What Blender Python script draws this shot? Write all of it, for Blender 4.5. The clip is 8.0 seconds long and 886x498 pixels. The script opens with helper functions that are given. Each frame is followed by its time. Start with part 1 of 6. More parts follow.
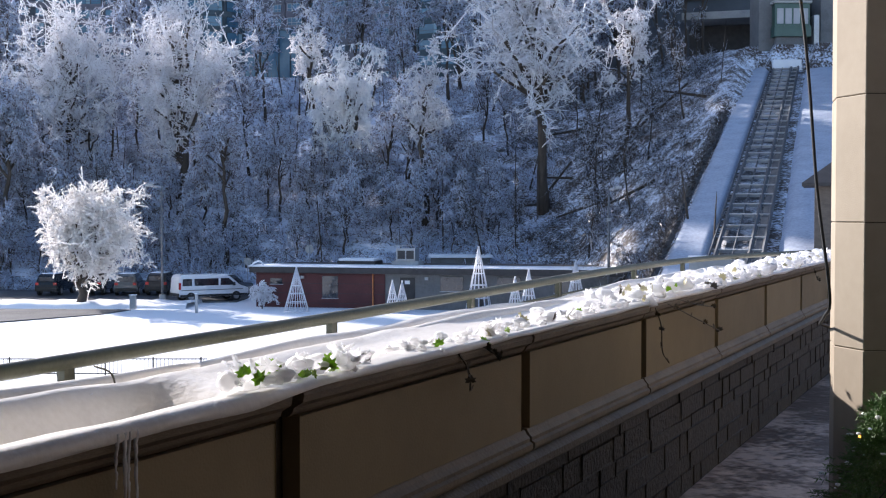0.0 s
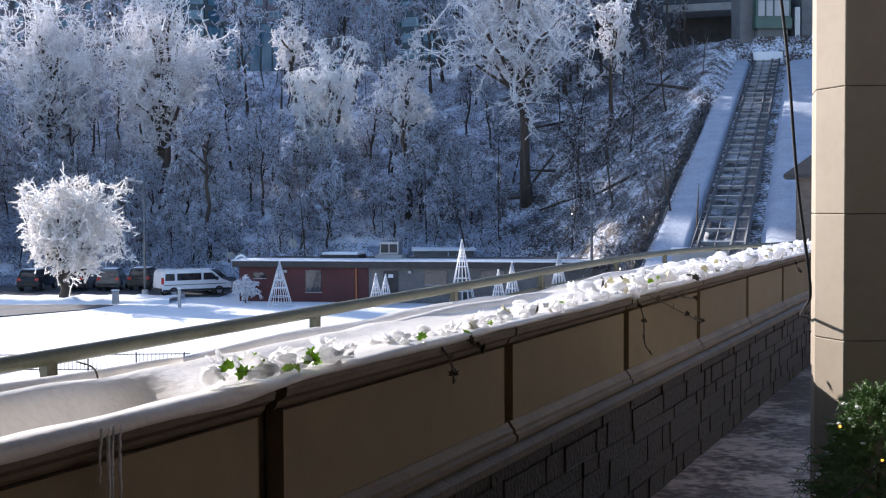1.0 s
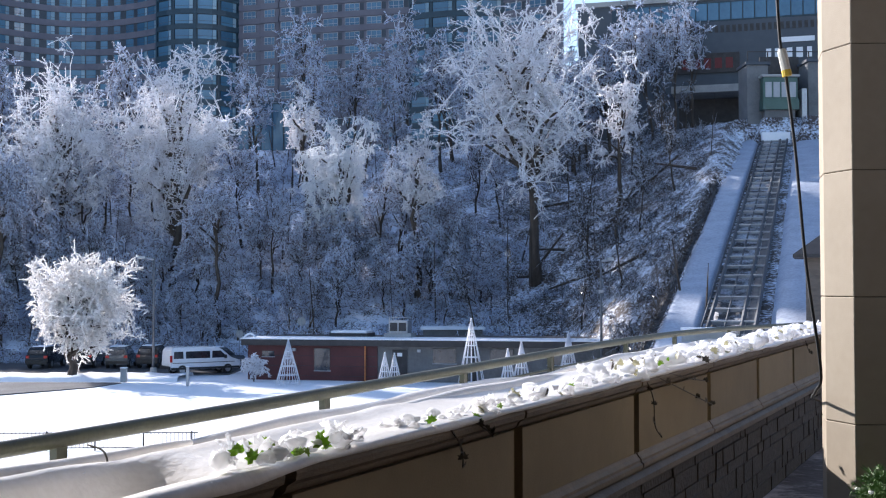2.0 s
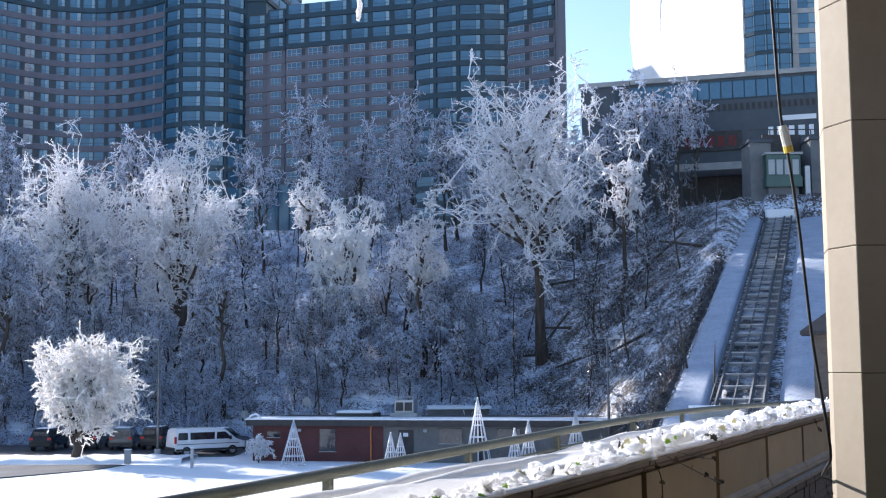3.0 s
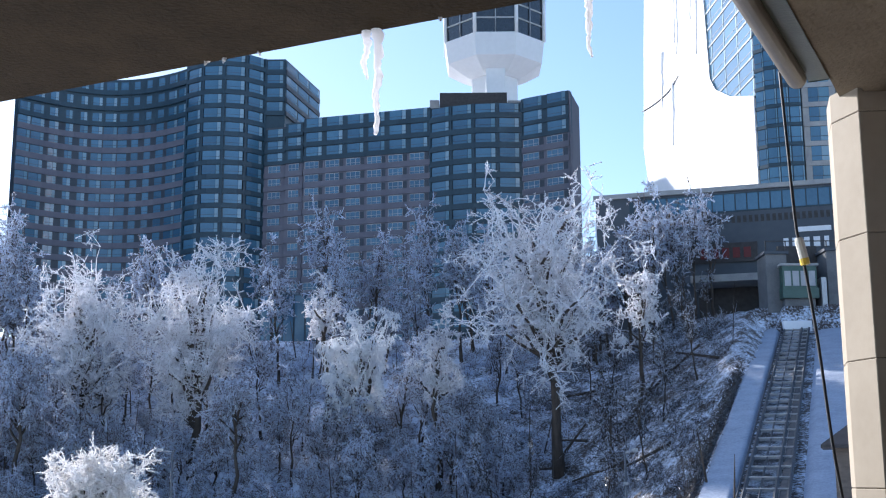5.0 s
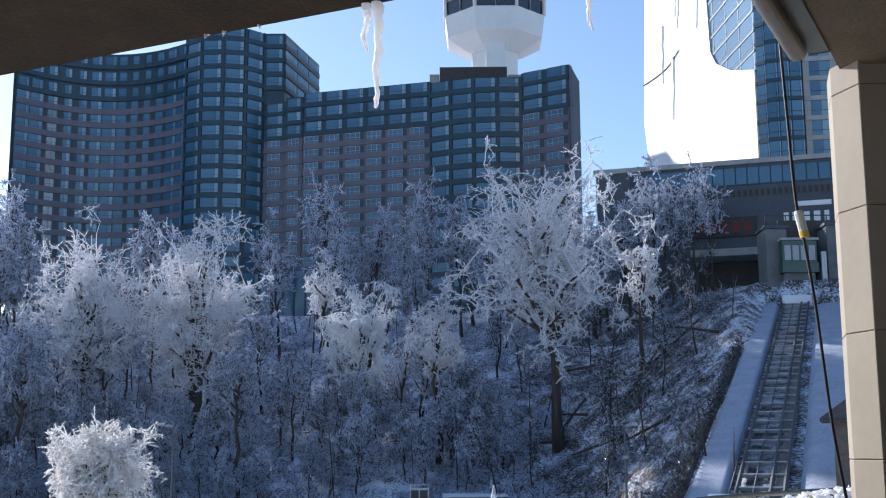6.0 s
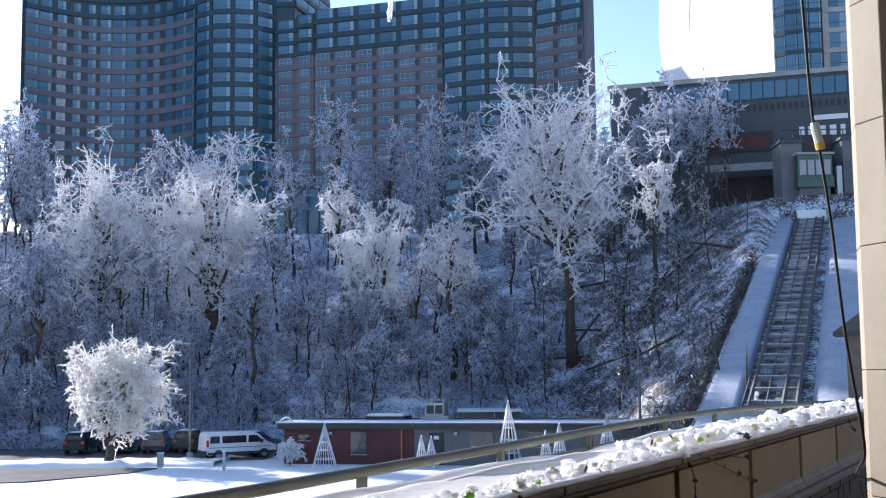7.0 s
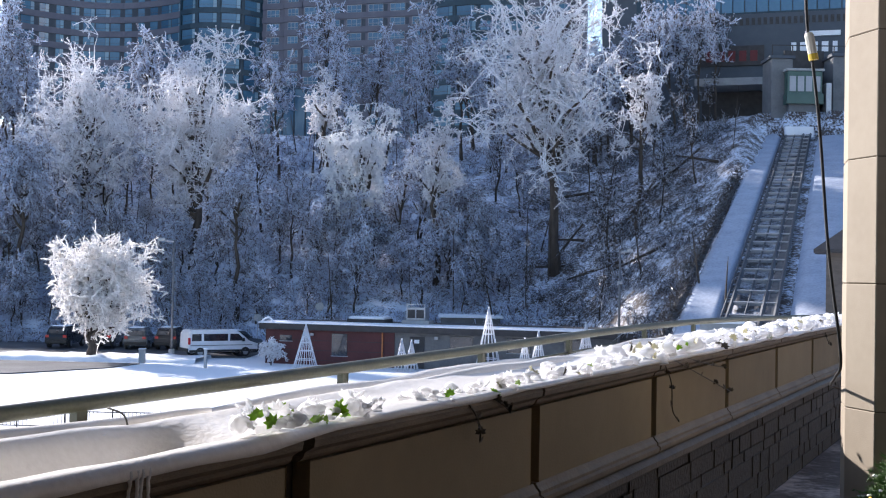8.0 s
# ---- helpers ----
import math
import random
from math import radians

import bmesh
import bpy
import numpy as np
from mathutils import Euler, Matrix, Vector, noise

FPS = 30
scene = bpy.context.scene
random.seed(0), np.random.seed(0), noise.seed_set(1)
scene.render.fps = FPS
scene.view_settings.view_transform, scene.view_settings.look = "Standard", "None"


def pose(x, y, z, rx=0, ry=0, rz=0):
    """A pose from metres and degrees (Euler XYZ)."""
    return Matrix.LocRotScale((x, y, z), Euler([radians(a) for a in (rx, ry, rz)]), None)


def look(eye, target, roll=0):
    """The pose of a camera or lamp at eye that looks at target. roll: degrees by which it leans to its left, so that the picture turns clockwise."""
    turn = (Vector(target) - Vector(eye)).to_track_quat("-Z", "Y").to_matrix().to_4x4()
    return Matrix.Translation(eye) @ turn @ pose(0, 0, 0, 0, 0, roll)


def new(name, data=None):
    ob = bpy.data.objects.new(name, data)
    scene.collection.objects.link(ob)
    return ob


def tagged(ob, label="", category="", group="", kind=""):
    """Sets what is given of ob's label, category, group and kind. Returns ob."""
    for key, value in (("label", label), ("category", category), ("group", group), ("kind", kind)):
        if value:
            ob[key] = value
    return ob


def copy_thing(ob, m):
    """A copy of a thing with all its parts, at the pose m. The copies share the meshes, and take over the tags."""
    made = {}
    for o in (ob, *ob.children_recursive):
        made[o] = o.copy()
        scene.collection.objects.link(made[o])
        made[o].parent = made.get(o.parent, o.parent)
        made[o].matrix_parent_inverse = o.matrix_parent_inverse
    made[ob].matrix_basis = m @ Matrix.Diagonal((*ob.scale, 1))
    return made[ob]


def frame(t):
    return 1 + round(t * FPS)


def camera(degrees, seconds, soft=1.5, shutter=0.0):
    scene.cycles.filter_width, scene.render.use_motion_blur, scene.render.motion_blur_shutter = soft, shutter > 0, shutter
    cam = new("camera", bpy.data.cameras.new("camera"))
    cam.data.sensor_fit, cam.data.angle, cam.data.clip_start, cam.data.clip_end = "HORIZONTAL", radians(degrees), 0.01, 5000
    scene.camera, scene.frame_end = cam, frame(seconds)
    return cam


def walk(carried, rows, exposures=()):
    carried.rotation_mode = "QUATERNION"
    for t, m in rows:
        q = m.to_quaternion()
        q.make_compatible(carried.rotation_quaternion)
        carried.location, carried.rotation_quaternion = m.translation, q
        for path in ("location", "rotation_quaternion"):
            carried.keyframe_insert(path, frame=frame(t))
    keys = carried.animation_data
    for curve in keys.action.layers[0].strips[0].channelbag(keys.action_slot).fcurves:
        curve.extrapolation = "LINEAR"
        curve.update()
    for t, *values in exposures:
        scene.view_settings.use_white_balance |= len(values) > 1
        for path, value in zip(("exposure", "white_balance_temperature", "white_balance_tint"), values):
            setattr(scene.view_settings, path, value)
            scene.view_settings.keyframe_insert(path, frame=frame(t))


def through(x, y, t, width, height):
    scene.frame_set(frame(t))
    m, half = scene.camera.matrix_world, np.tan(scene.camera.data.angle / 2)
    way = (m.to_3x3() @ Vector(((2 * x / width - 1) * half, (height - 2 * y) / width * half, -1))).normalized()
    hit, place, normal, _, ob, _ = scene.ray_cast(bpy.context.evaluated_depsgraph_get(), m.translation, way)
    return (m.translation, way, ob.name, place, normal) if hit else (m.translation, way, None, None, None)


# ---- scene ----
cam = camera(40.3, 8.0, 1.15)
PATH = [
    (0.0, pose(0.000, 0.001, 1.600, 88.36, -0.00, -0.00)),
    (0.5, pose(0.001, -0.001, 1.601, 88.34, 0.49, -0.14)),
    (1.0, pose(0.003, -0.011, 1.601, 88.04, 0.28, -0.80)),
    (1.5, pose(0.001, -0.027, 1.606, 88.56, -0.06, -0.41)),
    (2.0, pose(-0.000, -0.035, 1.618, 91.76, 0.11, -0.36)),
    (3.5, pose(0.011, -0.010, 1.613, 96.38, 0.48, -0.01)),
    (4.0, pose(0.008, 0.002, 1.622, 97.82, 0.06, -0.08)),
    (4.5, pose(0.014, 0.001, 1.614, 100.16, 0.21, 0.41)),
    (4.7, pose(0.006, -0.009, 1.619, 100.78, 0.21, 0.60)),
    (6.0, pose(0.004, -0.036, 1.607, 99.57, 0.32, 0.66)),
    (6.5, pose(0.006, -0.050, 1.601, 97.60, 0.12, 0.47)),
    (7.0, pose(-0.002, -0.052, 1.592, 95.66, 0.63, 1.35)),
    (7.5, pose(-0.006, -0.045, 1.579, 93.61, -0.03, 0.91)),
    (8.0, pose(-0.008, -0.035, 1.567, 91.21, -1.08, 0.51)),
]
walk(cam, PATH, [(0.0, 1.04, 6150, 15), (2.0, 1.04, 6000, 14), (4.0, 1.05, 5800, 12), (4.7, 1.03, 5750, 12), (6.0, 0.53, 5750, 12), (6.5, 0.76, 5800, 13), (7.0, 0.96, 5850, 13), (7.5, 1.08, 6000, 14), (8.0, 1.08, 6060, 15)])

# ---- light: low winter sun ahead to one side, clear sky ----
SUN_AZ, SUN_EL = radians(-45), radians(24.3)
SUN_DIR = Vector((math.sin(SUN_AZ) * math.cos(SUN_EL), math.cos(SUN_AZ) * math.cos(SUN_EL), math.sin(SUN_EL)))
world = bpy.data.worlds.new("sky")
scene.world = world
world.use_nodes = True
wn = world.node_tree
wn.nodes.clear()
sky = wn.nodes.new("ShaderNodeTexSky")
sky.sky_type = "NISHITA"
sky.sun_disc = False
sky.sun_elevation, sky.sun_rotation = SUN_EL, SUN_AZ
sky.air_density, sky.dust_density, sky.ozone_density = 1.0, 0.6, 1.6
bg = wn.nodes.new("ShaderNodeBackground")
bg.inputs["Strength"].default_value = 0.118
wo = wn.nodes.new("ShaderNodeOutputWorld")
wn.links.new(sky.outputs[0], bg.inputs["Color"])
wn.links.new(bg.outputs[0], wo.inputs["Surface"])
sun_data = bpy.data.lights.new("sun", "SUN")
sun_data.energy, sun_data.angle, sun_data.color = 5.0, radians(0.5), (1.0, 0.92, 0.82)
sun = new("sun", sun_data)
sun.matrix_world = look(SUN_DIR * 50, (0, 0, 0))


# ---- materials ----
def material(name, c1, c2, scale=4.0, rough=0.7, metal=0.0, bump=0.0, bump_scale=None, fine=0.35, island=0.0, obj_random=0.0, spec=0.5, stretch=(1, 1, 1), lo=0.35, hi=0.65):
    """Two colours mixed by a coarse and a fine noise, with relief."""
    m = bpy.data.materials.new(name)
    m.use_nodes = True
    t = m.node_tree
    b = t.nodes["Principled BSDF"]
    co = t.nodes.new("ShaderNodeTexCoord")
    mp = t.nodes.new("ShaderNodeMapping")
    mp.inputs["Scale"].default_value = stretch
    t.links.new(co.outputs["Object"], mp.inputs["Vector"])
    n1 = t.nodes.new("ShaderNodeTexNoise")
    n1.inputs["Scale"].default_value, n1.inputs["Detail"].default_value = scale, 6
    n2 = t.nodes.new("ShaderNodeTexNoise")
    n2.inputs["Scale"].default_value, n2.inputs["Detail"].default_value = scale * 9, 4
    for n in (n1, n2):
        t.links.new(mp.outputs[0], n.inputs["Vector"])
    add = t.nodes.new("ShaderNodeMix")
    add.inputs["Factor"].default_value = fine
    t.links.new(n1.outputs["Fac"], add.inputs["A"])
    t.links.new(n2.outputs["Fac"], add.inputs["B"])
    ramp = t.nodes.new("ShaderNodeMapRange")
    ramp.inputs["From Min"].default_value, ramp.inputs["From Max"].default_value = lo, hi
    t.links.new(add.outputs["Result"], ramp.inputs["Value"])
    fac = ramp.outputs["Result"]
    if island or obj_random:
        src = t.nodes.new("ShaderNodeNewGeometry").outputs["Random Per Island"] if island else t.nodes.new("ShaderNodeObjectInfo").outputs["Random"]
        mx = t.nodes.new("ShaderNodeMix")
        mx.inputs["Factor"].default_value = island or obj_random
        t.links.new(fac, mx.inputs["A"])
        t.links.new(src, mx.inputs["B"])
        fac = mx.outputs["Result"]
    mix = t.nodes.new("ShaderNodeMix")
    mix.data_type = "RGBA"
    mix.inputs["A"].default_value, mix.inputs["B"].default_value = (*c1, 1), (*c2, 1)
    t.links.new(fac, mix.inputs["Factor"])
    t.links.new(mix.outputs["Result"], b.inputs["Base Color"])
    b.inputs["Roughness"].default_value, b.inputs["Metallic"].default_value = rough, metal
    b.inputs["Specular IOR Level"].default_value = spec
    if bump:
        n3 = t.nodes.new("ShaderNodeTexNoise")
        n3.inputs["Scale"].default_value, n3.inputs["Detail"].default_value = bump_scale or scale * 6, 8
        t.links.new(mp.outputs[0], n3.inputs["Vector"])
        bp = t.nodes.new("ShaderNodeBump")
        bp.inputs["Strength"].default_value, bp.inputs["Distance"].default_value = bump, 0.02
        t.links.new(n3.outputs["Fac"], bp.inputs["Height"])
        t.links.new(bp.outputs[0], b.inputs["Normal"])
    return m


def frost_material(name, white, brown, share, through=0.58):
    """Ice-coated twigs: pale and translucent, with some bare brown ones."""
    m = bpy.data.materials.new(name)
    m.use_nodes = True
    t = m.node_tree
    t.nodes.clear()
    geo = t.nodes.new("ShaderNodeNewGeometry")
    ramp = t.nodes.new("ShaderNodeMapRange")
    ramp.inputs["From Min"].default_value, ramp.inputs["From Max"].default_value = share - 0.18, share + 0.18
    t.links.new(geo.outputs["Random Per Island"], ramp.inputs["Value"])
    mix = t.nodes.new("ShaderNodeMix")
    mix.data_type = "RGBA"
    mix.inputs["A"].default_value, mix.inputs["B"].default_value = (*brown, 1), (*white, 1)
    t.links.new(ramp.outputs[0], mix.inputs["Factor"])
    dif = t.nodes.new("ShaderNodeBsdfDiffuse")
    tra = t.nodes.new("ShaderNodeBsdfTranslucent")
    glo = t.nodes.new("ShaderNodeBsdfGlossy")
    glo.inputs["Roughness"].default_value = 0.35
    for n in (dif, tra):
        t.links.new(mix.outputs["Result"], n.inputs["Color"])
    s1 = t.nodes.new("ShaderNodeMixShader")
    s1.inputs[0].default_value = through
    t.links.new(dif.outputs[0], s1.inputs[1])
    t.links.new(tra.outputs[0], s1.inputs[2])
    s2 = t.nodes.new("ShaderNodeMixShader")
    s2.inputs[0].default_value = 0.06
    t.links.new(s1.outputs[0], s2.inputs[1])
    t.links.new(glo.outputs[0], s2.inputs[2])
    o = t.nodes.new("ShaderNodeOutputMaterial")
    t.links.new(s2.outputs[0], o.inputs[0])
    return m


def snow_material(name, c1=(0.86, 0.87, 0.9), c2=(0.78, 0.8, 0.84), scale=1.5, bump=0.5, rough=0.6, trans=0.0):
    m = material(name, c1, c2, scale, rough, 0, bump, scale * 5, 0.4)
    b = m.node_tree.nodes["Principled BSDF"]
    b.inputs["Subsurface Weight"].default_value = trans
    b.inputs["Subsurface Radius"].default_value = (0.03, 0.04, 0.05)
    return m


M_SNOW = snow_material("snow", scale=0.6)
# bank snow with shade put into its colour, darker and bluer than M_SNOW
M_SHADESNOW = material("shade_toned_bank_snow", (0.29, 0.32, 0.4), (0.45, 0.5, 0.58), 0.7, 0.8, 0, 0.5, 5, fine=0.55)
# warm tint in the ice colour stands for light bounced off the building
M_ICE = snow_material("glazed_ice", (0.9, 0.87, 0.83), (0.79, 0.755, 0.71), 6, 0.25, 0.3)
M_CLUMP = frost_material("clumped_snow", (0.95, 0.95, 0.96), (0.9, 0.91, 0.92), 0.3)
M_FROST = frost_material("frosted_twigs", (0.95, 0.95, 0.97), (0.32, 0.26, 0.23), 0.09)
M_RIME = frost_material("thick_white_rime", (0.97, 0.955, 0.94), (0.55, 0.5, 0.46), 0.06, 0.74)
# thin frost, its white dulled and blued to carry the hillside shade
M_FROST_DIM = frost_material("thin_frost_shade_blue_twigs", (0.76, 0.81, 0.91), (0.19, 0.15, 0.145), 0.3)
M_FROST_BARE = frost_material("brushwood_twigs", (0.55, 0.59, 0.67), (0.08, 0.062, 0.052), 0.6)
M_HEDGE = frost_material("hedge_twigs", (0.2, 0.19, 0.2), (0.06, 0.045, 0.035), 0.65)
M_BARK = material("bark", (0.035, 0.026, 0.02), (0.09, 0.07, 0.055), 3, 0.9, 0, 0.8, 20, stretch=(1, 1, 0.25))
M_ASPHALT = material("wet_asphalt", (0.035, 0.036, 0.04), (0.1, 0.1, 0.105), 0.5, 0.55, 0, 0.3, 30)
M_PANEL = material("tan_render_panel", (0.2, 0.155, 0.085), (0.32, 0.25, 0.14), 1.3, 0.75, 0, 0.15, 120, fine=0.2, obj_random=0.4)
M_COPING = material("brown_coping", (0.13, 0.1, 0.066), (0.22, 0.172, 0.115), 5, 0.6, 0, 0.2, 60, stretch=(1, 1, 4))
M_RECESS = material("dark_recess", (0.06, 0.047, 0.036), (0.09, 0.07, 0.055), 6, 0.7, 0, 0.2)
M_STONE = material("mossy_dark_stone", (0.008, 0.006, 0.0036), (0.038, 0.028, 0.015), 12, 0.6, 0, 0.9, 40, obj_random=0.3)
M_MORTAR = material("dark_mortar", (0.026, 0.02, 0.013), (0.055, 0.043, 0.027), 12, 0.9, 0, 0.6, 60)
M_LEDGE = material("damp_stone_ledge", (0.07, 0.054, 0.034), (0.14, 0.11, 0.07), 6, 0.55, 0, 0.4, 50)
M_MOULD = material("tan_moulding", (0.15, 0.115, 0.072), (0.23, 0.18, 0.115), 4, 0.6, 0, 0.2, 60)
M_PAVE = material("slushy_paving", (0.13, 0.095, 0.075), (0.55, 0.46, 0.4), 1.5, 0.45, 0, 0.8, 9, fine=0.4, lo=0.46, hi=0.58)
M_PILLAR = material("buff_limestone", (0.27, 0.225, 0.165), (0.33, 0.28, 0.21), 2.2, 0.85, 0, 0.1, 220, obj_random=0.3)
# for closing walls out of view, dark so they bounce little sun
M_BACKWALL = material("dark_unseen_wall", (0.07, 0.06, 0.05), (0.12, 0.1, 0.085), 1.5, 0.6, 0, 0.2)
# tan stucco with the underside shade put into its colour
M_BEAM = material("shade_darkened_stucco", (0.022, 0.015, 0.0075), (0.04, 0.0275, 0.014), 3, 0.95, 0, 1.0, 45, spec=0.1)
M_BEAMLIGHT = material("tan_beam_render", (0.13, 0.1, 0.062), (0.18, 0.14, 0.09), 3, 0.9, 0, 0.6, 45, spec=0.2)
M_RAIL = material("olive_painted_metal", (0.05, 0.055, 0.032), (0.085, 0.09, 0.055), 9, 0.5, 0.0, 0.1)
M_PIPE = material("cream_pipe", (0.12, 0.1, 0.075), (0.17, 0.145, 0.11), 9, 0.4, 0, 0.1)
M_GREENSTEEL = material("green_steel", (0.03, 0.045, 0.032), (0.05, 0.07, 0.05), 9, 0.4, 0, 0.1)
M_BLACK = material("black_rubber", (0.012, 0.012, 0.013), (0.03, 0.03, 0.03), 20, 0.55)
M_IVY = frost_material("ivy_green", (0.3, 0.48, 0.05), (0.14, 0.28, 0.03), 0.5)
M_VINE = material("dark_vine", (0.05, 0.045, 0.03), (0.12, 0.1, 0.07), 40, 0.7)
M_PALEFRAME = material("pale_window_frame", (0.3, 0.31, 0.33), (0.38, 0.39, 0.41), 0.5, 0.6)
M_PINKCONC = material("pinkish_concrete", (0.118, 0.118, 0.145), (0.15, 0.148, 0.176), 0.15, 0.85, 0, 0.1)
M_BLUECLAD = material("dark_teal_cladding", (0.012, 0.036, 0.056), (0.02, 0.052, 0.076), 0.2, 0.45)
M_GLASS_A = material("blue_hotel_glass", (0.03, 0.085, 0.15), (0.08, 0.19, 0.29), 0.3, 0.12, 0.0, 0, obj_random=0.7, spec=0.8)
M_CURTAIN = material("pale_curtained_glass", (0.08, 0.18, 0.25), (0.26, 0.37, 0.44), 0.3, 0.2, 0, 0, obj_random=0.9, spec=0.7)
M_PIER = material("dark_window_pier", (0.022, 0.034, 0.05), (0.036, 0.05, 0.068), 0.3, 0.5)
M_WHITEWALL = material("white_sunlit_cladding", (0.82, 0.82, 0.82), (0.9, 0.9, 0.9), 0.05, 0.6)
M_WHITEPAINT = material("white_concrete_paint", (0.74, 0.74, 0.74), (0.82, 0.82, 0.82), 0.1, 0.7)
M_DARKWALL = material("dark_grey_cladding", (0.05, 0.062, 0.08), (0.075, 0.09, 0.108), 0.1, 0.6)
M_LETTER = material("white_sign", (0.75, 0.76, 0.78), (0.82, 0.83, 0.85), 3, 0.5)
M_REDBAR = material("red_sign", (0.1, 0.006, 0.008), (0.14, 0.01, 0.01), 3, 0.5)
M_REDWALL = material("dark_red_siding", (0.075, 0.02, 0.02), (0.115, 0.032, 0.03), 0.8, 0.7, 0, 0.2)
M_GREYWALL = material("grey_block_wall", (0.12, 0.118, 0.115), (0.19, 0.185, 0.18), 0.8, 0.8, 0, 0.2)
M_DARKTRIM = material("dark_brown_trim", (0.025, 0.022, 0.022), (0.05, 0.045, 0.045), 2, 0.6)
M_DARKGLASS = material("dark_glass", (0.012, 0.016, 0.022), (0.03, 0.036, 0.045), 2, 0.08, spec=0.8)
M_STEEL = material("galvanised_steel", (0.3, 0.31, 0.33), (0.42, 0.43, 0.45), 6, 0.45, 0.6)
M_RAILSTEEL = material("dark_track_steel", (0.035, 0.038, 0.045), (0.08, 0.085, 0.095), 3, 0.5, 0.3)
M_POLE = material("weathered_pole_steel", (0.12, 0.125, 0.13), (0.2, 0.2, 0.21), 6, 0.5, 0.4)
M_TRACKBED = material("patchy_track_bed", (0.06, 0.056, 0.056), (0.66, 0.68, 0.73), 0.9, 0.8, 0, 0.5, 6, lo=0.44, hi=0.62)
M_CONCRETE = material("grey_concrete", (0.28, 0.28, 0.28), (0.38, 0.38, 0.37), 0.8, 0.85, 0, 0.3, 15)
# same concrete as above, colour lowered to show the station in shade
M_SHADECONC = material("shade_darkened_concrete", (0.11, 0.115, 0.12), (0.17, 0.175, 0.18), 0.8, 0.85, 0, 0.3, 15)
M_GREENPAINT = material("green_car_paint", (0.03, 0.075, 0.062), (0.045, 0.1, 0.085), 1, 0.35)
M_WHITECAR = material("white_vehicle_paint", (0.72, 0.73, 0.75), (0.8, 0.8, 0.82), 1, 0.25)
M_DARKCAR = material("dark_vehicle_paint", (0.012, 0.014, 0.018), (0.035, 0.038, 0.045), 1, 0.25, 0.2, obj_random=0.7)
M_GREYCAR = material("grey_vehicle_paint", (0.09, 0.1, 0.11), (0.15, 0.16, 0.17), 1, 0.25, 0.3)
M_TAIL = material("red_tail_lamp", (0.4, 0.01, 0.01), (0.5, 0.02, 0.02), 5, 0.2)
M_HEAD = material("clear_head_lamp", (0.6, 0.62, 0.65), (0.7, 0.72, 0.75), 5, 0.1)
M_PINE = material("spruce_needles", (0.05, 0.11, 0.03), (0.15, 0.27, 0.07), 20, 0.6, island=0.7)
M_CREAM = material("cream_plastic", (0.72, 0.7, 0.6), (0.8, 0.78, 0.68), 20, 0.4)
M_YELLOW = material("yellow_plastic", (0.75, 0.5, 0.04), (0.82, 0.58, 0.06), 20, 0.4)


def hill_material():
    """Snow tinted with the blue of shade, broken up by brown litter on the slope; clean snow on the flat."""
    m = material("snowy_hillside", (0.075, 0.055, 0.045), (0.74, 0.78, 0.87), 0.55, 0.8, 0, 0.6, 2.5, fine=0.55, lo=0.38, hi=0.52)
    t = m.node_tree
    geo = t.nodes.new("ShaderNodeNewGeometry")
    sep = t.nodes.new("ShaderNodeSeparateXYZ")
    t.links.new(geo.outputs["Position"], sep.inputs[0])
    # the slope towards the incline is barer, with more leaf litter
    bare = t.nodes.new("ShaderNodeMapRange")
    bare.inputs["From Min"].default_value, bare.inputs["From Max"].default_value = -2.0, 9.0
    bare.inputs["To Min"].default_value, bare.inputs["To Max"].default_value = 0.0, 0.07
    t.links.new(sep.outputs["X"], bare.inputs["Value"])
    ramp = [n for n in t.nodes if n.type == "MAP_RANGE"][0]
    less = t.nodes.new("ShaderNodeMath")
    less.operation = "SUBTRACT"
    t.links.new(ramp.inputs["Value"].links[0].from_socket, less.inputs[0])
    t.links.new(bare.outputs[0], less.inputs[1])
    t.links.new(less.outputs[0], ramp.inputs["Value"])
    mr = t.nodes.new("ShaderNodeMapRange")
    mr.inputs["From Min"].default_value, mr.inputs["From Max"].default_value = -4.8, -3.4
    t.links.new(sep.outputs["Z"], mr.inputs["Value"])
    mix = t.nodes.new("ShaderNodeMix")
    mix.data_type = "RGBA"
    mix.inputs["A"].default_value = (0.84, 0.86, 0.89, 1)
    b = t.nodes["Principled BSDF"]
    old = b.inputs["Base Color"].links[0].from_socket
    t.links.new(mr.outputs[0], mix.inputs["Factor"])
    t.links.new(old, mix.inputs["B"])
    t.links.new(mix.outputs["Result"], b.inputs["Base Color"])
    return m


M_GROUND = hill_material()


# ---- small builders ----
def thing(name, label, category, at=(0, 0, 0), group="", kind="", rz=0.0):
    ob = new(name)
    ob.empty_display_size = 0.2
    ob.matrix_basis = pose(at[0], at[1], at[2], 0, 0, rz)
    return tagged(ob, label, category, group, kind)


def shade(me, smooth):
    me.polygons.foreach_set("use_smooth", [smooth] * len(me.polygons))


def part(name, bm, mats, parent=None, label="", smooth=False):
    me = bpy.data.meshes.new(name)
    bm.to_mesh(me)
    bm.free()
    for m in mats if isinstance(mats, (list, tuple)) else [mats]:
        me.materials.append(m)
    shade(me, smooth)
    ob = new(name, me)
    ob.parent = parent
    if label:
        ob["label"] = label
    return ob


def raw(name, verts, faces, mat, parent=None, label="", smooth=False):
    me = bpy.data.meshes.new(name)
    me.from_pydata(verts, [], faces)
    me.materials.append(mat)
    shade(me, smooth)
    ob = new(name, me)
    ob.parent = parent
    if label:
        ob["label"] = label
    return ob


